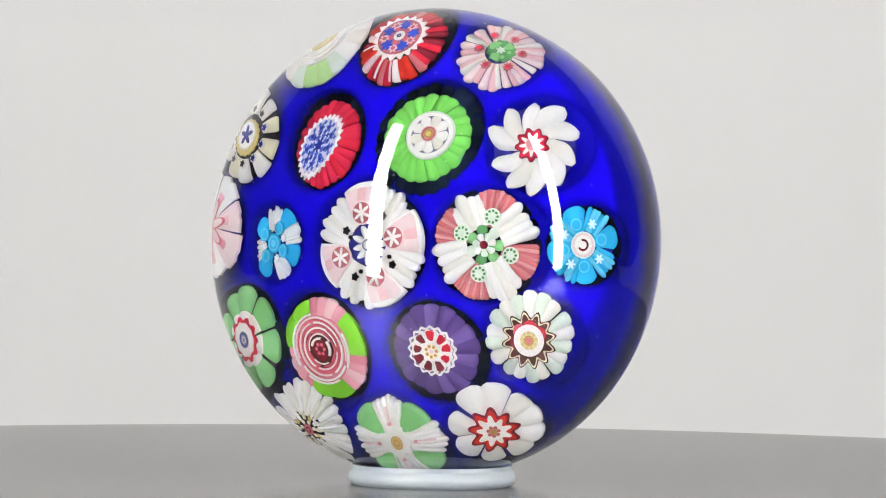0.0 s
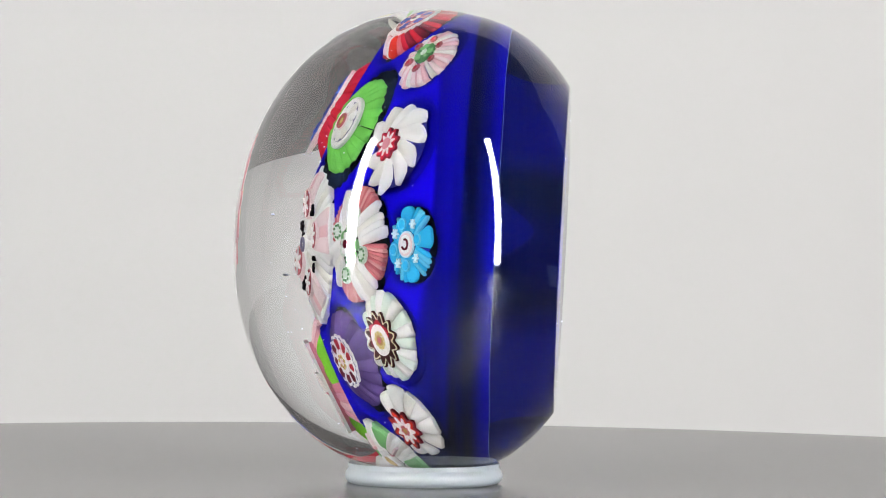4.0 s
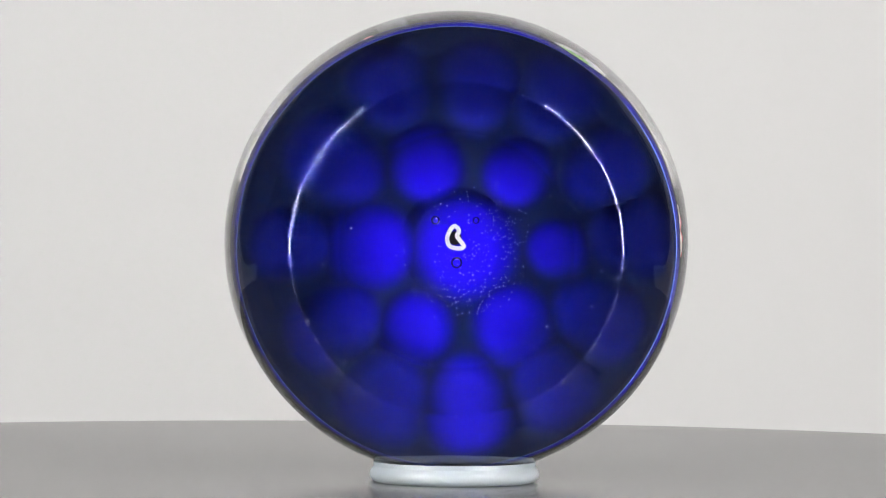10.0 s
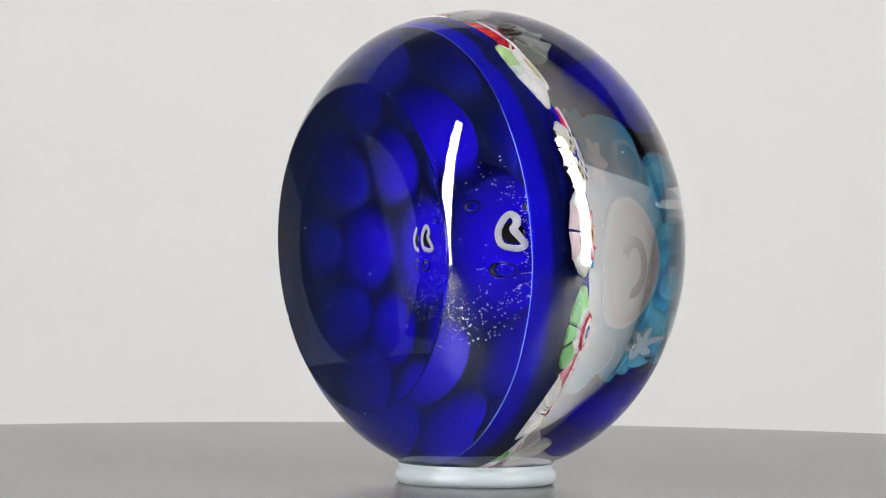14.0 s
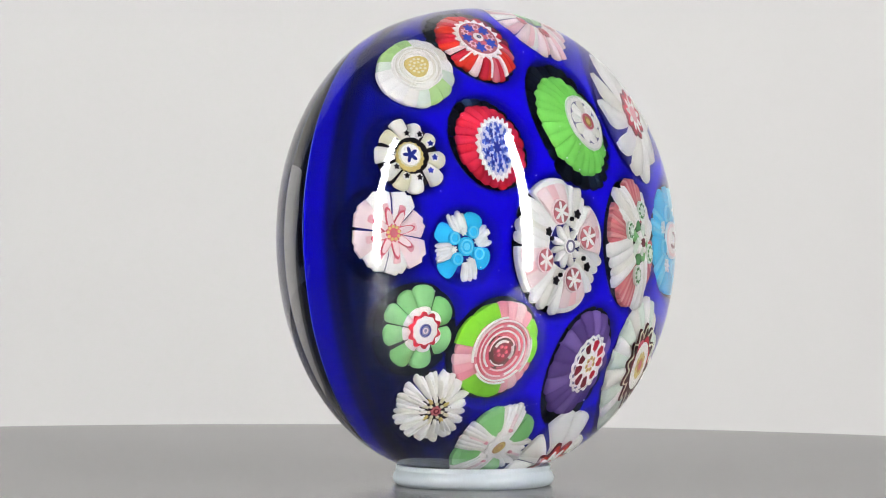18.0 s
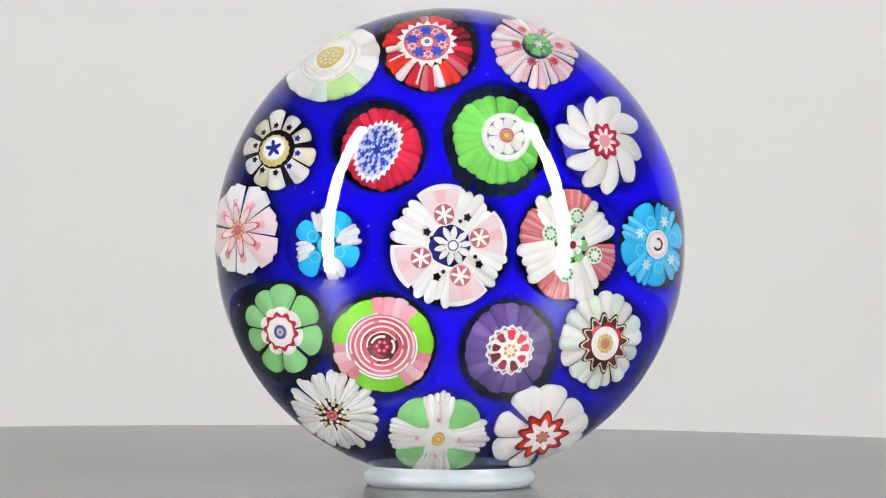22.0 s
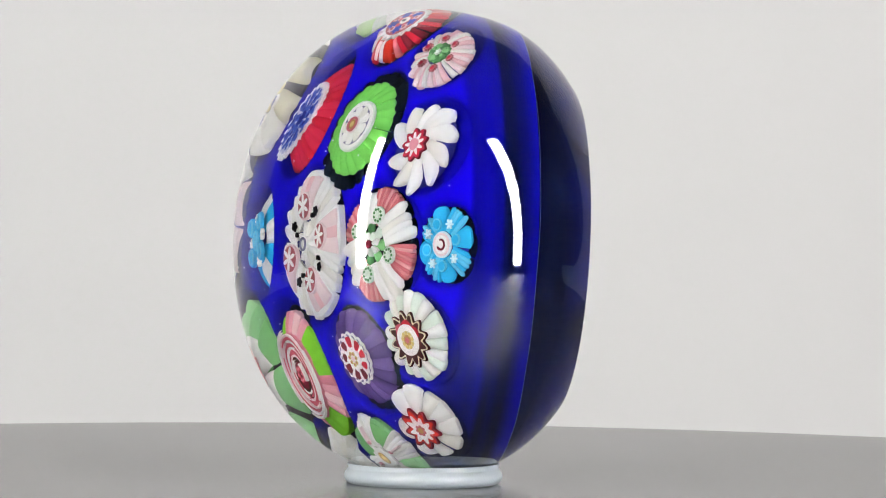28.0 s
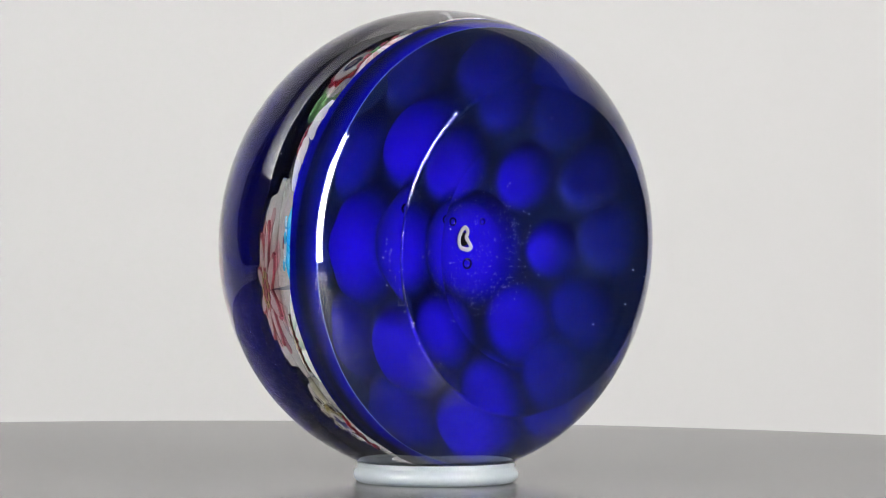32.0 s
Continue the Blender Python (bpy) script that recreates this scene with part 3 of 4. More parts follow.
def canes():
    # white flower ring with four pink windows
    c = Cane("c0", "large white cane with pink star windows and a white flower heart", SHADE, depth=0.20, seed=1)
    c.casing(18, 0.99)
    for a, h in ((14, 23), (101, 23), (203, 23), (290, 22)):
        c.fan(a, h, 1, 0.36, 1.0, [WHITE], tip="flat", bulge=0.05)
        c.fan(a, h * 0.80, 3, 0.55, 0.95, [BLUSH, PALE_PINK, BLUSH], tip="flat", bulge=0.035, z0=0.045, z1=-0.07, jitter=0.02)
        x, y = 0.54 * math.cos(radians(a)), 0.54 * math.sin(radians(a))
        c.star(0, 0.20, 0.20, 0.055, BLUSH, x=x, y=y, name="window_casing")
        c.star(0, 0.175, 0.175, 0.066, DUSTY, x=x, y=y, name="window")
        c.star(6, 0.17, 0.045, 0.078, WHITE, x=x, y=y, start=a)
    for a, r in ((58, 0.57), (328, 0.60), (247, 0.57), (150, 0.46)):
        c.fan(a, 23, 5, 0.34, 0.99, [WHITE, WHITE, BONE], tip="finger", bulge=0.09, jitter=0.07, back=0.5)
        c.star(5, 0.075, 0.05, 0.06, BLACK, x=r * math.cos(radians(a)), y=r * math.sin(radians(a)), name="speck", thick=0.02)
        c.star(0, 0.035, 0.035, 0.06, BLACK, x=(r - 0.12) * math.cos(radians(a + 9)), y=(r - 0.12) * math.sin(radians(a + 9)), name="speck")
    c.heart(0.05, 0.0)
    c.petals(10, 0.05, 0.34, [WHITE, WHITE, BONE], z0=0.06, z1=0.02, tip="point", bulge=0.06, start=10, jitter=0.07, fill=0.9)
    c.star(0, 0.12, 0.12, 0.105, WHITE, name="disc")
    c.hoop(0.085, 0.03, 0.115, GREY, high=0.015)

    c = Cane("top_m", "scarlet ribbed cane with a white zigzag collar and blue star rods", BLACK, depth=0.42, seed=2)
    c.casing(28, 1.2)
    c.petals(30, 0.50, 1.0, [SCARLET, RED, RED, SCARLET, BLUSH, RED, SCARLET, SCARLET, BLUSH, RED, SCARLET, CORAL, RED, WHITE, SCARLET, SCARLET, CORAL, RED, DARK_RED, RED, DARK_RED, DARK_RED, RED, DARK_RED, RED, RED, SCARLET, CORAL, RED, SCARLET], fill=1.03, bulge=0.07, tip="rib", start=128, jitter=0.05)
    c.petals(4, 0.56, 0.97, [WHITE, BLUSH, WHITE, BLUSH], angles=(196, 222, 248, 276), half=(1.6, 1.2, 1.8, 1.3), z0=0.07, z1=-0.16, tip="flat", bulge=0.02, name="stripe")
    c.heart(-0.04, 0.12, 0, 1.0, 0.95)
    c.star(19, 0.69, 0.56, 0.07, WHITE, name="collar", soft=False, wobble=0.02)
    c.star(0, 0.53, 0.53, 0.085, DUSTY, name="disc")
    c.dots(5, 0.34, 0.165, 0.10, ULTRAMARINE, start=18, points=6)
    c.dots(5, 0.36, 0.13, 0.10, PALE_PINK, start=54, points=7, core=DUSTY)
    c.dots(5, 0.22, 0.06, 0.10, ROSE, start=54)
    c.dots(1, 0.0, 0.14, 0.105, BONE, core=GREY, core_r=0.35)
    c.hoop(0.0475, 0.02, 0.125, BLACK, high=0.01)

    c = Cane("top_r", "pale pink ribbed flower cane with red stars and a green heart", SHADE, depth=0.32, seed=3)
    c.petals(30, 0.34, 1.0, [BLUSH, PALE_PINK, BLUSH, PALE_PINK, BONE], fill=1.04, tip="rib", bulge=0.09, jitter=0.07)
    c.heart(0.04, 0.06)
    c.dots(6, 0.53, 0.13, 0.09, DUSTY, points=9, start=10, core=CRIMSON, core_r=0.45)
    c.star(12, 0.36, 0.30, 0.075, FERN, name="disc")
    c.petals(7, 0.10, 0.33, [FERN, MINT], z0=0.10, z1=0.09, tip="round", bulge=0.03)
    c.dots(6, 0.22, 0.055, 0.125, MINT)
    c.star(6, 0.12, 0.05, 0.125, PALE_MINT)

    c = Cane("top_l", "white and green swirled cane with a straw yellow heart", PALE_MINT, spin=-20, depth=0.36, seed=4)
    c.petals(16, 0.45, 1.0, [WHITE, BONE, WHITE, WHITE, LIME, LIME, LIME, PALE_MINT, WHITE, WHITE, WHITE, BONE, PALE_MINT, LIME, LIME, PALE_MINT], fill=1.03, tip="flat", bulge=0.04)
    c.heart(-0.02, 0.06)
    c.star(0, 0.66, 0.66, 0.03, WHITE, name="disc", wobble=0.03)
    for rr, arc, mm in ((0.64, (20, 330), WHITE), (0.57, (-60, 250), BONE), (0.51, (30, 310), WHITE), (0.45, (90, 400), BONE), (0.38, (10, 300), WHITE)):
        c.hoop(rr, 0.045, 0.05, mm, arc=arc)
    c.star(0, 0.31, 0.25, 0.065, STRAW, name="heart", wobble=0.08)
    c.dots(11, 0.20, 0.035, 0.08, CREAM)
    c.dots(6, 0.10, 0.035, 0.08, CREAM)

    c = Cane("up_1", "cream cane of ten rods round a blue star", BLACK, depth=0.22, seed=5)
    c.petals(10, 0.50, 1.0, [CREAM, BONE, BONE], fill=0.80, start=15, bulge=0.16, jitter=0.08)
    for k in range(10):
        a = radians(15 + 36 * k)
        c.star(0, 0.10, 0.10, 0.10, BONE, x=0.62 * math.cos(a), y=0.62 * math.sin(a), name="rod")
        c.star(5, 0.088, 0.052, 0.115, INK if k in (0, 9, 8) else BLACK, x=0.62 * math.cos(a), y=0.62 * math.sin(a), name="eye")
    c.heart(-0.06, -0.02)
    c.star(16, 0.42, 0.39, 0.03, STRAW, name="disc")
    c.star(14, 0.34, 0.32, 0.06, CREAM, name="disc", y=0.05)
    c.star(0, 0.29, 0.29, 0.075, WHITE, name="disc", y=0.05)
    c.star(5, 0.23, 0.085, 0.09, INK, start=18, y=0.05)

    c = Cane("up_2", "crimson ribbed cane with a white collar and denim blue mosaic heart", BLACK, spin=10, depth=0.45, seed=6)
    c.casing(26, 1.24)
    c.petals(24, 0.45, 1.0, [CRIMSON, CRIMSON, RED], fill=1.03, tip="rib", bulge=0.07, jitter=0.035)
    c.heart(-0.10, -0.08, 58, 1.26, 0.86)
    c.star(26, 0.66, 0.57, 0.05, WHITE, name="collar", soft=False, wobble=0.05)
    c.star(20, 0.56, 0.52, 0.06, PALE_GREY, name="heart", wobble=0.04)
    c.dots(18, 0.47, 0.05, 0.075, DENIM, points=4)
    c.dots(9, 0.37, 0.10, 0.078, DENIM, points=5, start=12, core=INK)
    c.dots(11, 0.27, 0.055, 0.075, INK, points=4, start=30)
    c.dots(7, 0.19, 0.075, 0.08, DENIM, points=5, start=6)
    c.dots(1, 0.0, 0.15, 0.085, INK, points=7)

    c = Cane("up_3", "bright green ribbed cane with a white flower and tan heart", BLACK, depth=0.42, seed=7)
    c.casing(26, 1.24)
    c.petals(22, 0.40, 1.0, [GREEN], fill=1.03, tip="rib", bulge=0.055, jitter=0.03)
    c.heart(0.17, 0.02)
    c.star(0, 0.56, 0.56, 0.03, PALE_MINT, name="collar", wobble=0.02)
    c.star(0, 0.52, 0.52, 0.045, WHITE, name="collar", wobble=0.02)
    # slate disc paints the shadow in the groove round the flower
    c.star(0, 0.43, 0.43, 0.055, GREY, name="disc")
    c.petals(9, 0.08, 0.43, [WHITE, WHITE, BONE], z0=0.09, z1=0.065, tip="round", bulge=0.05, fill=0.98)
    c.star(9, 0.19, 0.17, 0.13, BLUSH, name="disc")
    c.hoop(0.14, 0.05, 0.135, CORAL)
    c.star(0, 0.11, 0.11, 0.14, OCHRE, name="heart")
    c.star(0, 0.06, 0.06, 0.15, STRAW, name="core")

    c = Cane("up_4", "pure white pinwheel flower cane with a red star heart", SHADE, depth=0.24, seed=8)
    c.petals(10, 0.20, 1.0, [WHITE, WHITE, BONE], angles=(97, 62, 22, -14, -52, -84, -122, 196, 164, 131), half=(25, 24, 22, 24, 20, 22, 24, 23, 24, 22), tip="blade", bulge=0.17, jitter=0.09, skew=-0.26)
    c.heart(-0.02, -0.02)
    c.star(9, 0.38, 0.29, 0.10, DARK_RED)
    c.star(9, 0.355, 0.26, 0.11, CRIMSON)
    c.star(9, 0.28, 0.14, 0.122, WHITE)
    c.star(0, 0.13, 0.12, 0.135, PINK, name="heart", wobble=0.06)

    c = Cane("mid_1", "pale pink lobed cane with a red scribed star", SHADE, spin=10, depth=0.26, seed=9)
    c.petals(8, 0.20, 1.0, [BLUSH, WHITE, WHITE, BLUSH], fill=0.99, tip="ruffle", bulge=0.12, jitter=0.06)
    c.petals(8, 0.30, 0.72, [PALE_PINK, PINK], fill=0.36, z0=0.10, z1=0.0, tip="flat", bulge=0.03, name="stripe")
    c.star(8, 0.62, 0.26, 0.105, ROSE)
    c.star(8, 0.56, 0.20, 0.12, BLUSH)
    c.star(12, 0.22, 0.18, 0.132, ROSE, name="heart")
    c.dots(9, 0.15, 0.04, 0.145, STRAW)
    c.star(0, 0.08, 0.08, 0.145, CORAL, name="core")

    c = Cane("mid_2", "turquoise and white pinwheel cane with a turquoise heart", INK, depth=0.25, seed=10)
    for a in (60, -26, 228, 149):
        c.fan(a, 23, 1, 0.30, 1.0, [SKY], tip="round", bulge=0.12)
        c.star(0, 0.19, 0.19, 0.12, SKY, x=0.46 * math.cos(radians(a)), y=0.46 * math.sin(radians(a)), name="rod")
        c.hoop(0.14, 0.05, 0.13, PALE_SKY, x=0.46 * math.cos(radians(a)), y=0.46 * math.sin(radians(a)), high=0.015)
    for a in (100, 20, -72, 192):
        c.fan(a, 18, 5, 0.42, 0.99, [WHITE], tip="finger", bulge=0.12, jitter=0.09, back=0.5)
        c.star(7, 0.12, 0.06, 0.11, WHITE, x=0.42 * math.cos(radians(a)), y=0.42 * math.sin(radians(a)))
    c.star(0, 0.26, 0.26, 0.11, SKY, name="heart")
    c.hoop(0.18, 0.06, 0.12, PALE_SKY, high=0.02)
    c.star(0, 0.10, 0.10, 0.13, PALE_SKY, name="core")

    c = Cane("mid_4", "coral and white fan cane with green eyes and a green flower heart", BLACK, depth=0.25, seed=11)
    c.casing(16, 1.0)
    for a in (80, 157, 251, -20):
        c.fan(a, 21, 9, 0.30, 1.0, [CORAL, SALMON, CORAL, LIGHT_CORAL], tip="rib", bulge=0.05, jitter=0.015)
    for a in (119, 33, 206, 294):
        c.fan(a, 22, 4, 0.32, 1.0, [WHITE, WHITE, BONE], tip="finger", bulge=0.15, jitter=0.08, z0=0.06, back=0.5)
    for a, r in ((76, 0.53), (155, 0.48), (259, 0.53), (-20, 0.52)):
        x, y = r * math.cos(radians(a)), r * math.sin(radians(a))
        c.star(0, 0.155, 0.155, 0.075, PALE_MINT, x=x, y=y, name="eye")
        for k in range(9):
            c.star(0, 0.024, 0.024, 0.088, FERN, x=x + 0.105 * math.cos(k * 0.698), y=y + 0.105 * math.sin(k * 0.698), name="speck")
        c.star(6, 0.085, 0.055, 0.10, PALE_MINT, x=x, y=y, name="speck")
    c.star(0, 0.33, 0.33, 0.05, BLACK, name="disc")
    c.petals(7, 0.06, 0.36, [MINT, PALE_MINT, FERN], z0=0.08, z1=0.05, bulge=0.07, fill=0.9)
    c.petals(7, 0.03, 0.22, [WHITE, PALE_MINT], z0=0.13, z1=0.11, bulge=0.05, fill=0.85, start=15)
    c.star(0, 0.075, 0.075, 0.165, DARK_RED, name="core")

    c = Cane("mid_5", "turquoise cane with pale fans and a red curl on a white heart", INK, depth=0.25, seed=12)
    c.casing(10, 1.08)
    for a in (113, 16, 275, 196):
        c.fan(a, 22, 1, 0.28, 1.0, [SKY], tip="round", bulge=0.12)
        c.star(0, 0.16, 0.16, 0.10, PALE_SKY, x=0.56 * math.cos(radians(a)), y=0.56 * math.sin(radians(a)), name="rod")
        c.star(0, 0.12, 0.12, 0.112, SKY, x=0.56 * math.cos(radians(a)), y=0.56 * math.sin(radians(a)), name="rod")
    for a in (66, -36, 236, 155):
        c.fan(a, 19, 5, 0.36, 1.0, [PALE_SKY, SKY, PALE_SKY], tip="finger", bulge=0.09, jitter=0.06, back=0.5)
        c.star(6, 0.14, 0.06, 0.09, ICE, x=0.60 * math.cos(radians(a)), y=0.60 * math.sin(radians(a)))
    c.star(0, 0.35, 0.35, 0.085, ICE, name="disc")
    c.star(0, 0.31, 0.31, 0.10, BLUSH, name="disc")
    c.star(0, 0.25, 0.25, 0.11, WHITE, name="heart")
    c.hoop(0.13, 0.06, 0.12, DARK_RED, arc=(-150, 110), name="curl")

    c = Cane("low_1", "mint green flower cane with eight petals and a red and white heart", BLACK, depth=0.30, seed=13)
    c.casing(8, 1.22)
    c.petals(8, 0.22, 1.0, [MINT, MINT, LIGHT_GREEN], angles=(130, 95, 46, -12, -62, -109, -155, 165), half=(17, 23, 27, 25, 23, 22, 20, 17), tip="round", bulge=0.16, jitter=0.04)
    c.petals(8, 0.22, 0.56, [WHITE], angles=(130, 95, 46, -12, -62, -109, -155, 165), half=(17, 23, 27, 25, 23, 22, 20, 17), z0=0.06, z1=0.02, tip="round", bulge=0.13, jitter=0.0, name="petal_base")
    c.star(10, 0.46, 0.37, 0.17, RED)
    c.star(10, 0.36, 0.33, 0.182, BLUSH, name="disc")
    c.star(0, 0.33, 0.33, 0.192, WHITE, name="disc")
    c.star(0, 0.17, 0.17, 0.202, GREY, name="heart")
    c.hoop(0.13, 0.025, 0.21, INK, high=0.012)
    c.hoop(0.06, 0.03, 0.21, BLUSH, high=0.012)

    c = Cane("low_2", "pink rose cane with leaf green corners", BLACK, depth=0.28, seed=14)
    c.casing(7, 1.10)
    for a0, a1, mm in ((-8, 48, LEAF), (48, 108, PINK), (108, 182, LEAF), (182, 238, PINK), (238, 300, LEAF), (300, 352, PINK)):
        k = 2 if mm is LEAF else 4
        c.fan((a0 + a1) / 2, (a1 - a0) / 2, k, 0.50, 1.0, [mm] if mm is LEAF else [PINK, PALE_PINK, PINK, ROSE_PINK], tip="flat", bulge=0.035, jitter=0.02, fill=1.03)
    c.star(0, 0.68, 0.68, 0.03, ROSE_PINK, name="disc", wobble=0.03)
    c.star(0, 0.50, 0.50, 0.042, ROSE, name="disc", wobble=0.05)
    for rr, arc, mm in ((0.70, (100, 210), WHITE), (0.69, (-30, 30), WHITE), (0.69, (232, 300), WHITE), (0.63, (-20, 200), BLUSH), (0.63, (215, 330), WHITE), (0.575, (20, 130), ROSE), (0.57, (150, 250), ROSE), (0.53, (-60, 100), WHITE), (0.53, (110, 290), BLUSH),
                        (0.47, (70, 170), ROSE), (0.45, (-80, 60), ROSE), (0.42, (10, 240), WHITE), (0.41, (250, 355), BLUSH), (0.35, (-90, 120), ROSE), (0.34, (130, 260), ROSE), (0.30, (30, 190), BLUSH), (0.30, (225, 300), WHITE)):
        c.hoop(rr, 0.04, 0.055, mm, arc=arc, name="rose_petal", high=0.02)
    c.star(0, 0.34, 0.30, 0.06, UMBER, name="heart", wobble=0.14)
    c.star(0, 0.22, 0.20, 0.072, DARK_RED, name="heart", wobble=0.1)
    c.dots(6, 0.10, 0.04, 0.085, ROSE, core=PINK)
    c.hoop(0.21, 0.05, 0.085, WHITE, arc=(75, 165), name="rose_petal")
    c.hoop(0.24, 0.05, 0.085, WHITE, arc=(-30, 40), name="rose_petal")

    c = Cane("low_3", "purple ribbed cane with a white scalloped collar and red star heart", BLACK, depth=0.36, seed=15)
    c.casing(24, 1.2)
    c.petals(17, 0.45, 1.0, [PURPLE, LILAC, PURPLE], fill=1.03, tip="rib", bulge=0.11, jitter=0.035)
    c.heart(0.0, 0.02)
    c.star(17, 0.58, 0.52, 0.06, WHITE, name="collar")
    c.star(17, 0.52, 0.47, 0.07, GREY, name="collar")
    c.star(16, 0.50, 0.46, 0.078, WHITE, name="collar")
    c.petals(9, 0.20, 0.45, [RED, RED, RED, DARK_RED, DARK_RED, DARK_RED, DARK_RED, DARK_RED, RED], z0=0.085, z1=0.085, start=5, fill=0.68, tip="ruffle", bulge=0.02, jitter=0.06, name="stroke")
    c.star(9, 0.28, 0.23, 0.115, WHITE, start=22)
    c.dots(7, 0.12, 0.045, 0.128, STRAW, core=CORAL)
    c.star(0, 0.06, 0.06, 0.133, BLUSH, name="core")

    c = Cane("low_4", "white scalloped cane with a brown star collar and golden heart", BLACK, depth=0.28, seed=16)
    c.petals(18, 0.40, 1.0, [WHITE, PALE_MINT, BONE, PALE_MINT], fill=1.12, tip="round", bulge=0.13, jitter=0.06)
    c.star(12, 0.66, 0.49, 0.10, UMBER, name="collar")
    c.star(12, 0.63, 0.46, 0.112, CREAM, name="collar")
    c.star(12, 0.58, 0.40, 0.124, UMBER)
    c.petals(7, 0.30, 0.46, [RED, ROSE, DARK_RED], z0=0.13, z1=0.128, start=75, fill=0.95, tip="point", bulge=0.01, name="chip", every=(1, 1, 1, 0, 0, 0, 1))
    c.star(0, 0.36, 0.36, 0.14, WHITE, name="disc")
    c.star(0, 0.21, 0.21, 0.15, CREAM, name="heart")
    c.dots(9, 0.16, 0.045, 0.16, STRAW)
    c.star(0, 0.12, 0.12, 0.16, OCHRE, name="heart")
    c.star(6, 0.08, 0.05, 0.17, CORAL, name="core")

    c = Cane("bot_1", "white spiky daisy cane with yellow stamens and a red heart", SHADE, depth=0.28, seed=17)
    c.petals(32, 0.40, 1.0, [WHITE, BONE, WHITE], fill=1.25, tip="finger", bulge=0.13, jitter=0.08)
    c.petals(26, 0.32, 0.80, [WHITE, BONE], z0=0.12, z1=-0.02, fill=0.75, tip="point", bulge=0.11, start=7, jitter=0.10)
    c.heart(0.0, -0.02)
    c.star(9, 0.43, 0.36, 0.105, BLACK, name="disc")
    c.petals(12, 0.24, 0.40, [CREAM, BONE, STRAW], z0=0.13, z1=0.12, fill=0.6, tip="round", bulge=0.03, name="stamen", jitter=0.05)
    c.dots(7, 0.19, 0.045, 0.13, CREAM, start=10)
    c.star(7, 0.15, 0.11, 0.14, CORAL, name="heart")
    c.hoop(0.06, 0.03, 0.15, DARK_RED, high=0.012)

    c = Cane("bot_2", "mint green cane with four white fans and an ochre heart", BLACK, depth=0.26, seed=18)
    for a in (45, 135, 228, 312):
        c.fan(a, 25, 1, 0.28, 0.98, [MINT], tip="round", bulge=0.05, z0=0.0)
        c.fan(a, 19, 1, 0.42, 0.86, [LIGHT_GREEN], tip="flat", bulge=0.03, z0=0.02, z1=-0.085)
    for a in (92, 0, 180, 266):
        c.fan(a, 23, 6, 0.26, 1.03, [WHITE, WHITE, BONE], tip="finger", bulge=0.11, jitter=0.06, back=0.5)
        c.fan(a, 2.0, 1, 0.45, 0.85, [BLUSH], z0=0.09, z1=0.0, tip="flat", bulge=0.0, name="stripe")
        c.star(0, 0.042, 0.042, 0.10, PINK, x=0.45 * math.cos(radians(a)), y=0.45 * math.sin(radians(a)), name="speck")
    c.star(8, 0.34, 0.28, 0.09, WHITE, name="disc")
    c.star(0, 0.26, 0.26, 0.102, WHITE, name="disc")
    c.heart(0, 0, 75, 1.25, 0.95)
    c.star(0, 0.14, 0.14, 0.112, OCHRE, name="heart")
    c.hoop(0.10, 0.025, 0.12, STRAW, high=0.012)
    c.star(0, 0.035, 0.035, 0.125, STRAW, name="core")

    c = Cane("bot_3", "white flower cane with nine petals and a red star heart", SHADE, depth=0.24, seed=19)
    c.petals(9, 0.22, 1.0, [WHITE, WHITE, BONE], angles=(113, 71, 36, 3, -30, -72, -118, 202, 163), half=20, tip="round", bulge=0.14, jitter=0.06)
    c.heart(0.0, -0.04)
    c.star(9, 0.58, 0.40, 0.13, DARK_RED, wobble=0.05)
    c.star(9, 0.51, 0.33, 0.142, SCARLET, wobble=0.06)
    c.star(9, 0.40, 0.24, 0.155, WHITE, wobble=0.07, start=4)
    c.dots(7, 0.11, 0.045, 0.167, CORAL)
    c.star(0, 0.08, 0.08, 0.17, OCHRE, name="core")


canes()

AIR = glass_material("air_bubble", (1, 1, 1), 1 / 1.515)


def behind(x, u, deep):
    """A place deep millimetres behind the back of the cobalt layer, towards the base."""
    r = math.hypot(x, u)
    return Vector((x, -(back_height(r) - deep), u)) * MM + Vector((0, 0, CENTRE))


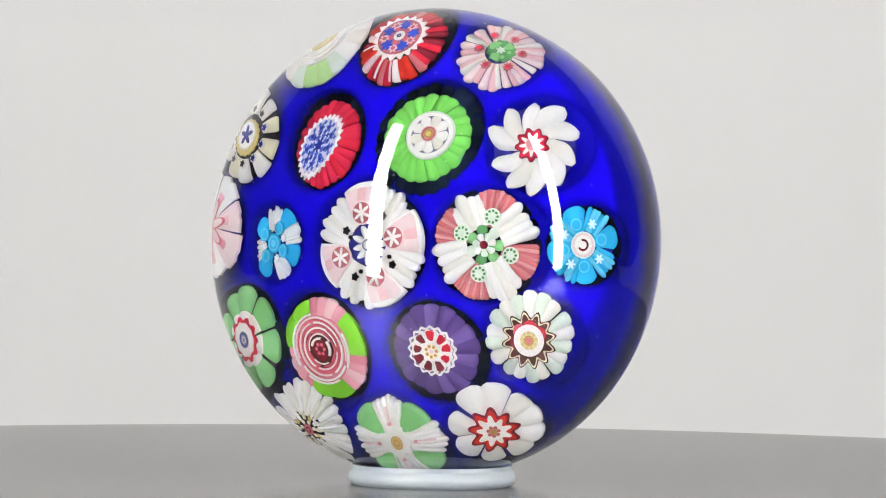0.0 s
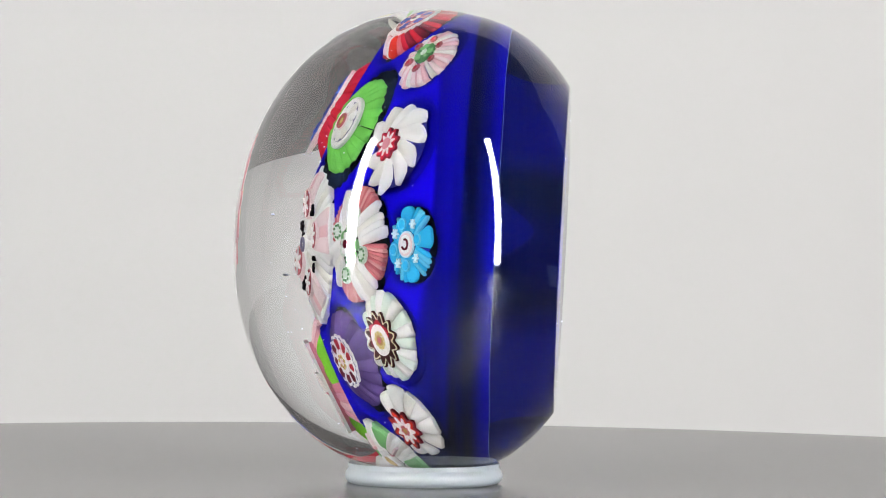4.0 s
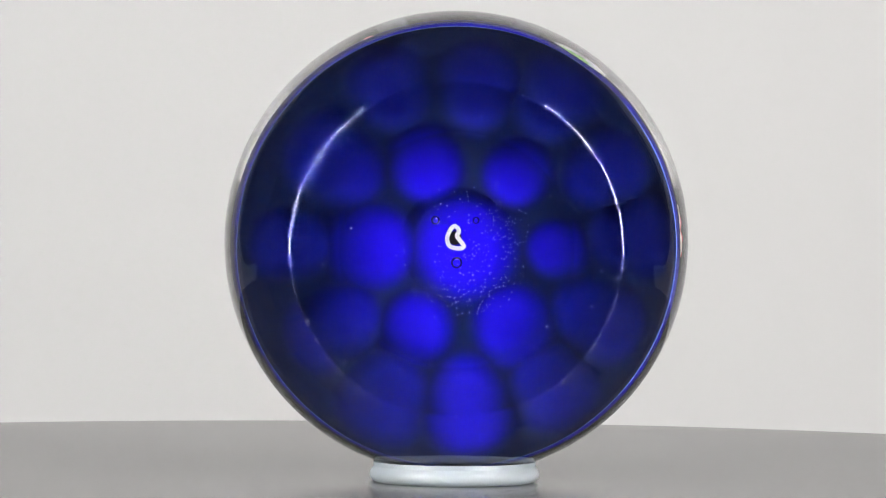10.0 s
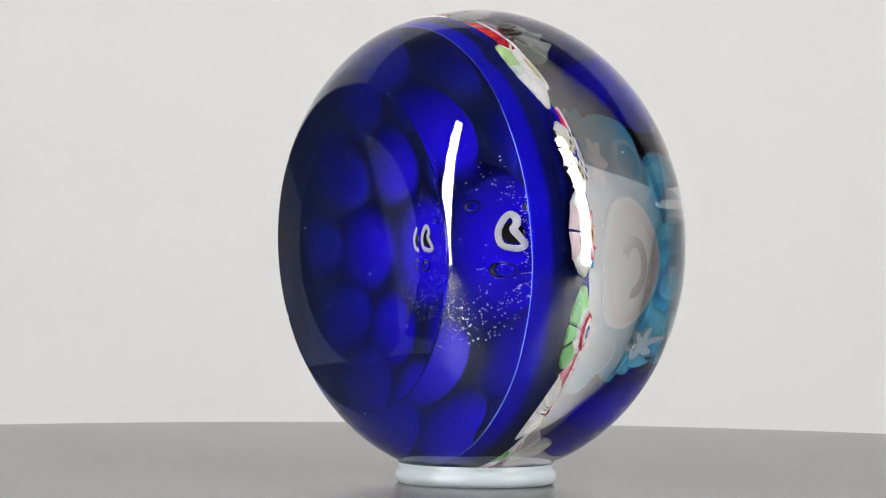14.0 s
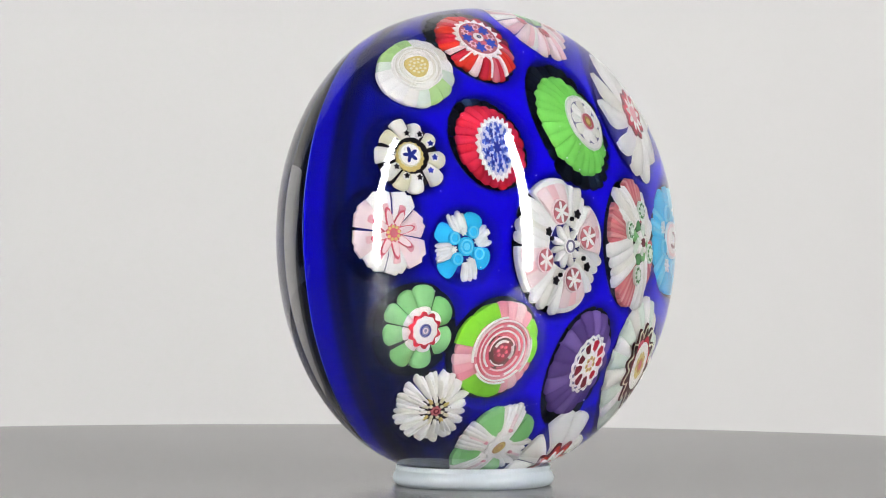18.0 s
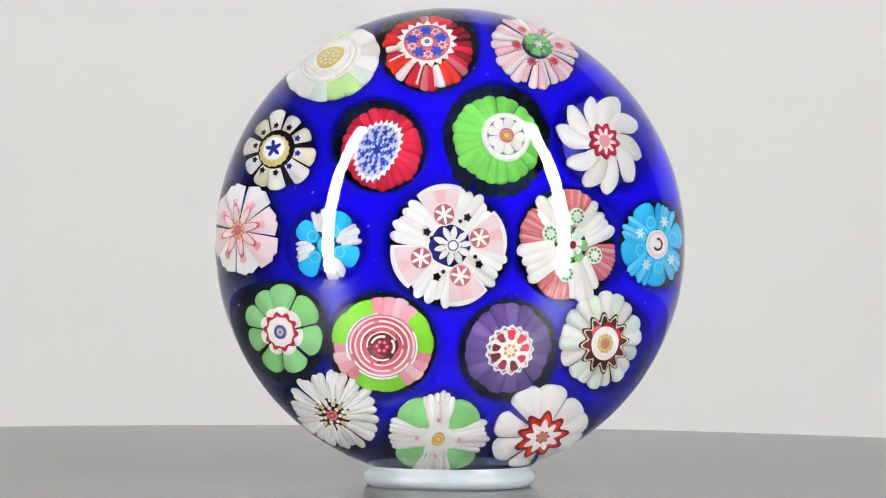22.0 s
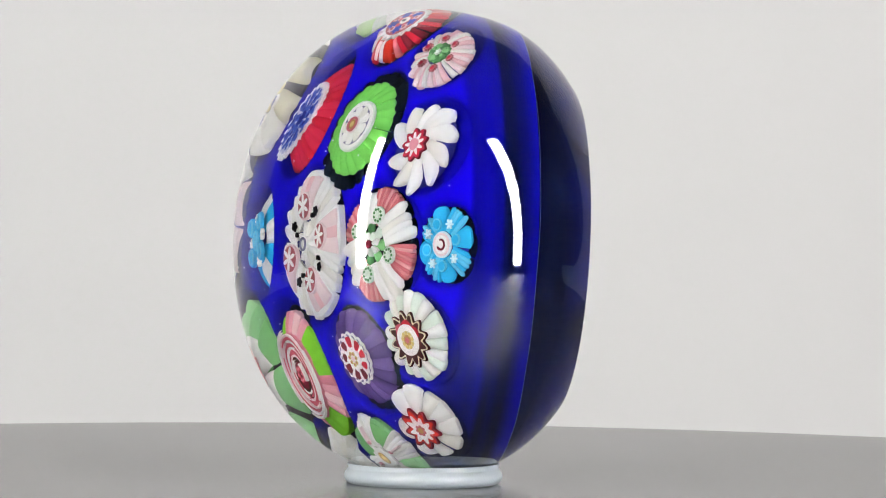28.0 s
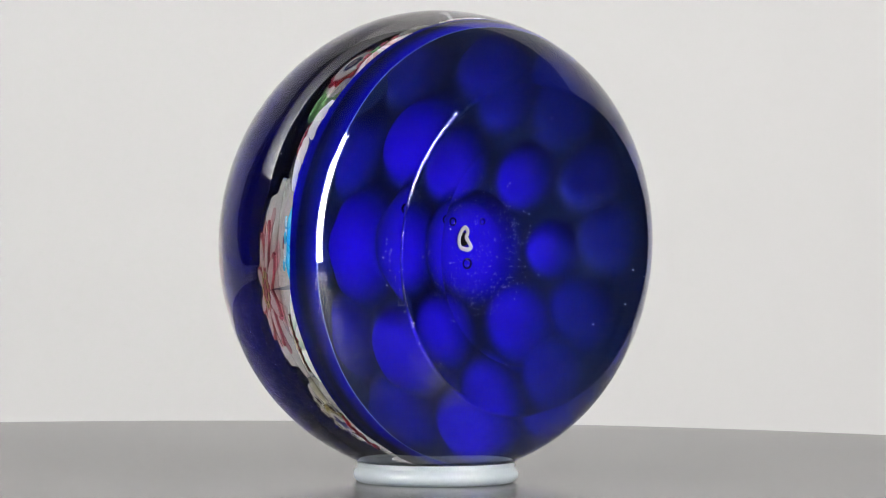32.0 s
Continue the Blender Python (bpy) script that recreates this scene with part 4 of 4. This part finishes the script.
def signature_cane():
    """A white closed loop with a dark core, set on the back of the cobalt layer."""
    line = [(0.2, 2.3), (0.9, 1.7), (0.95, 0.9), (0.6, 0.2), (1.3, -0.8), (2.0, -1.7), (2.0, -2.2), (1.2, -2.5), (0.2, -2.4), (-0.8, -2.1), (-1.3, -1.4), (-1.5, -0.3), (-1.2, 0.8), (-0.5, 1.9)]
    n = len(line)
    at = behind(0.45, 1.2, 0.5)
    bm = bmesh.new()
    rings = []
    fine = 6
    for i in range(n * fine):
        k, f = divmod(i, fine)
        f /= fine
        p = [Vector((-line[(k + d) % n][0], 0, line[(k + d) % n][1])) for d in (-1, 0, 1, 2)]
        c = 0.5 * (2 * p[1] + (p[2] - p[0]) * f + (2 * p[0] - 5 * p[1] + 4 * p[2] - p[3]) * f * f + (3 * p[1] - p[0] - 3 * p[2] + p[3]) * f ** 3)
        d = (0.5 * ((p[2] - p[0]) + 2 * (2 * p[0] - 5 * p[1] + 4 * p[2] - p[3]) * f + 3 * (3 * p[1] - p[0] - 3 * p[2] + p[3]) * f * f)).normalized()
        side = Vector((d.z, 0, -d.x))
        ring_v = []
        for q in range(8):
            w = 2 * math.pi * q / 8
            ring_v.append(bm.verts.new(at + (c * 0.78 + side * (0.36 * math.cos(w)) + Vector((0, 0.16 * math.sin(w), 0))) * MM))
        rings.append(ring_v)
    for i in range(len(rings)):
        p, q = rings[i], rings[(i + 1) % len(rings)]
        for k in range(8):
            bm.faces.new((p[k], p[(k + 1) % 8], q[(k + 1) % 8], q[k]))
    bmesh.ops.recalc_face_normals(bm, faces=bm.faces)
    loop = part("signature_cane", bm, WHITE, paperweight, "small white looped signature cane with a dark core")
    bm = bmesh.new()
    bmesh.ops.create_circle(bm, cap_ends=True, radius=1.15 * MM, segments=20, matrix=Matrix.Translation(at + Vector((-0.1, -0.2, -0.2)) * MM) @ Matrix.Rotation(radians(90), 4, "X"))
    part("core", bm, BLACK, loop)


signature_cane()


def bubbles():
    """Three round bubbles beside the signature and a veil of seed bubbles on the back of the cobalt layer."""
    rng = random.Random(5)
    for x, u, r in ((3.6, 4.0, 0.75), (-3.2, 4.0, 0.60), (0.0, -3.1, 1.0)):
        bm = bmesh.new()
        bmesh.ops.create_uvsphere(bm, u_segments=24, v_segments=14, radius=r * MM, matrix=Matrix.Translation(behind(x, u, r + 0.3)))
        part("bubble", bm, AIR, paperweight)
    bm = bmesh.new()
    for k in range(620):
        a = rng.uniform(0, 2 * math.pi)
        d = min(12.5, rng.gauss(8.8, 1.7)) if rng.random() < 0.8 else rng.uniform(2, 7)
        if math.cos(a - radians(215)) < rng.uniform(-1.0, 0.55):
            continue
        bmesh.ops.create_icosphere(bm, subdivisions=1, radius=rng.choice((0.035, 0.04, 0.05, 0.06, 0.08)) * MM, matrix=Matrix.Translation(behind(d * math.cos(a), d * math.sin(a), 0.2 + rng.uniform(0.0, 0.6) + 3.3 * min(1.0, max(0.0, d - 6.5) / 1.5))))
    tagged(part("seed_bubbles", bm, SEED, paperweight, "veil of tiny silvery seed bubbles"), kind="stuff")
    bm = bmesh.new()
    for k in range(70):
        a, d = rng.uniform(0, 2 * math.pi), 31 * math.sqrt(rng.random())
        x, u = d * math.cos(a), d * math.sin(a)
        at = Vector((x, -(cap(d) + rng.uniform(0.2, 1.2)), u)) * MM + Vector((0, 0, CENTRE))
        bmesh.ops.create_icosphere(bm, subdivisions=1, radius=rng.choice((0.04, 0.05, 0.07, 0.10)) * MM, matrix=Matrix.Translation(at))
    tagged(part("seed_bubbles", bm, SEED, paperweight, "scattered tiny seed bubbles over the cushion"), kind="stuff")


def dust():
    """A few specks of dust on the ground base and on the dome."""
    rng = random.Random(11)
    bm = bmesh.new()
    base = [(v.co.x, v.co.y, v.co.z) for v in body.data.vertices if v.co.y > 0.0200]
    dome = [(v.co.x, v.co.y, v.co.z) for v in body.data.vertices if v.co.y < 0.0]
    for pool, n in ((base, 26), (dome, 22)):
        for k in range(n):
            bmesh.ops.create_icosphere(bm, subdivisions=1, radius=rng.choice((0.04, 0.05, 0.07, 0.11)) * MM, matrix=Matrix.Translation(rng.choice(pool)))
    tagged(part("dust", bm, SEED, paperweight, "tiny pale specks of dust on the glass"), kind="stuff")


SEED = mat("silvery_bubble", (0.62, 0.64, 0.80), 0.35, spec=0.5)
bubbles()
dust()


def rim_line():
    """The thin pale edge where the cobalt layer comes out at the glass surface."""
    bm = bmesh.new()
    steps, rings = 220, []
    for k in range(steps):
        w = 2 * math.pi * k / steps
        wob = 0.10 * math.sin(2 * w + 1) + 0.07 * math.sin(5 * w) + 0.04 * math.sin(13 * w)
        c, s_ = math.cos(w), math.sin(w)
        rings.append([bm.verts.new(((35.14 + dr) * c * MM, (10.7 + wob + da) * MM, (35.14 + dr) * s_ * MM)) for dr, da in ((-0.12, -0.03), (0.05, -0.011), (0.04, 0.011), (-0.12, 0.03))])
    for k in range(steps):
        p, q = rings[k], rings[(k + 1) % steps]
        for i in range(4):
            j = (i + 1) % 4
            bm.faces.new((p[i], p[j], q[j], q[i]))
    bmesh.ops.recalc_face_normals(bm, faces=bm.faces)
    part("rim_edge", lift(bm), RIM, paperweight, "thin pale blue rim of the cobalt layer")


RIM = mat("pale_cobalt_rim", (0.05, 0.085, 0.30), 0.4, spec=0.2, vary=0.2, scale=300)
rim_line()


# ---------------- movement ----------------
def rotating(p, q, z, lean):
    """Rows for a thing p towards the dome's side and q to its side from the plate's axis, in millimetres."""
    rows = []
    for t in TIMES:
        rows.append((t, pose(0, 0, 0, 0, 0, turn(t)) @ pose(q * MM, -p * MM, z * MM, lean, 0, 0)))
    return rows


def motions():
    walk(turntable, [(t, pose(0, 0, 0, 0, 0.40, 0) @ m) for t, m in rotating(0.0, 0.0, 0.0, -0.15)])
    walk(ring, rotating(4.39, -0.64, 0.0, 0.0))
    walk(paperweight, rotating(2.65 + R_EQ / MM * math.sin(radians(TILT)), -0.75, 38.9 - R_EQ / MM * math.cos(radians(TILT)), -TILT))


motions()
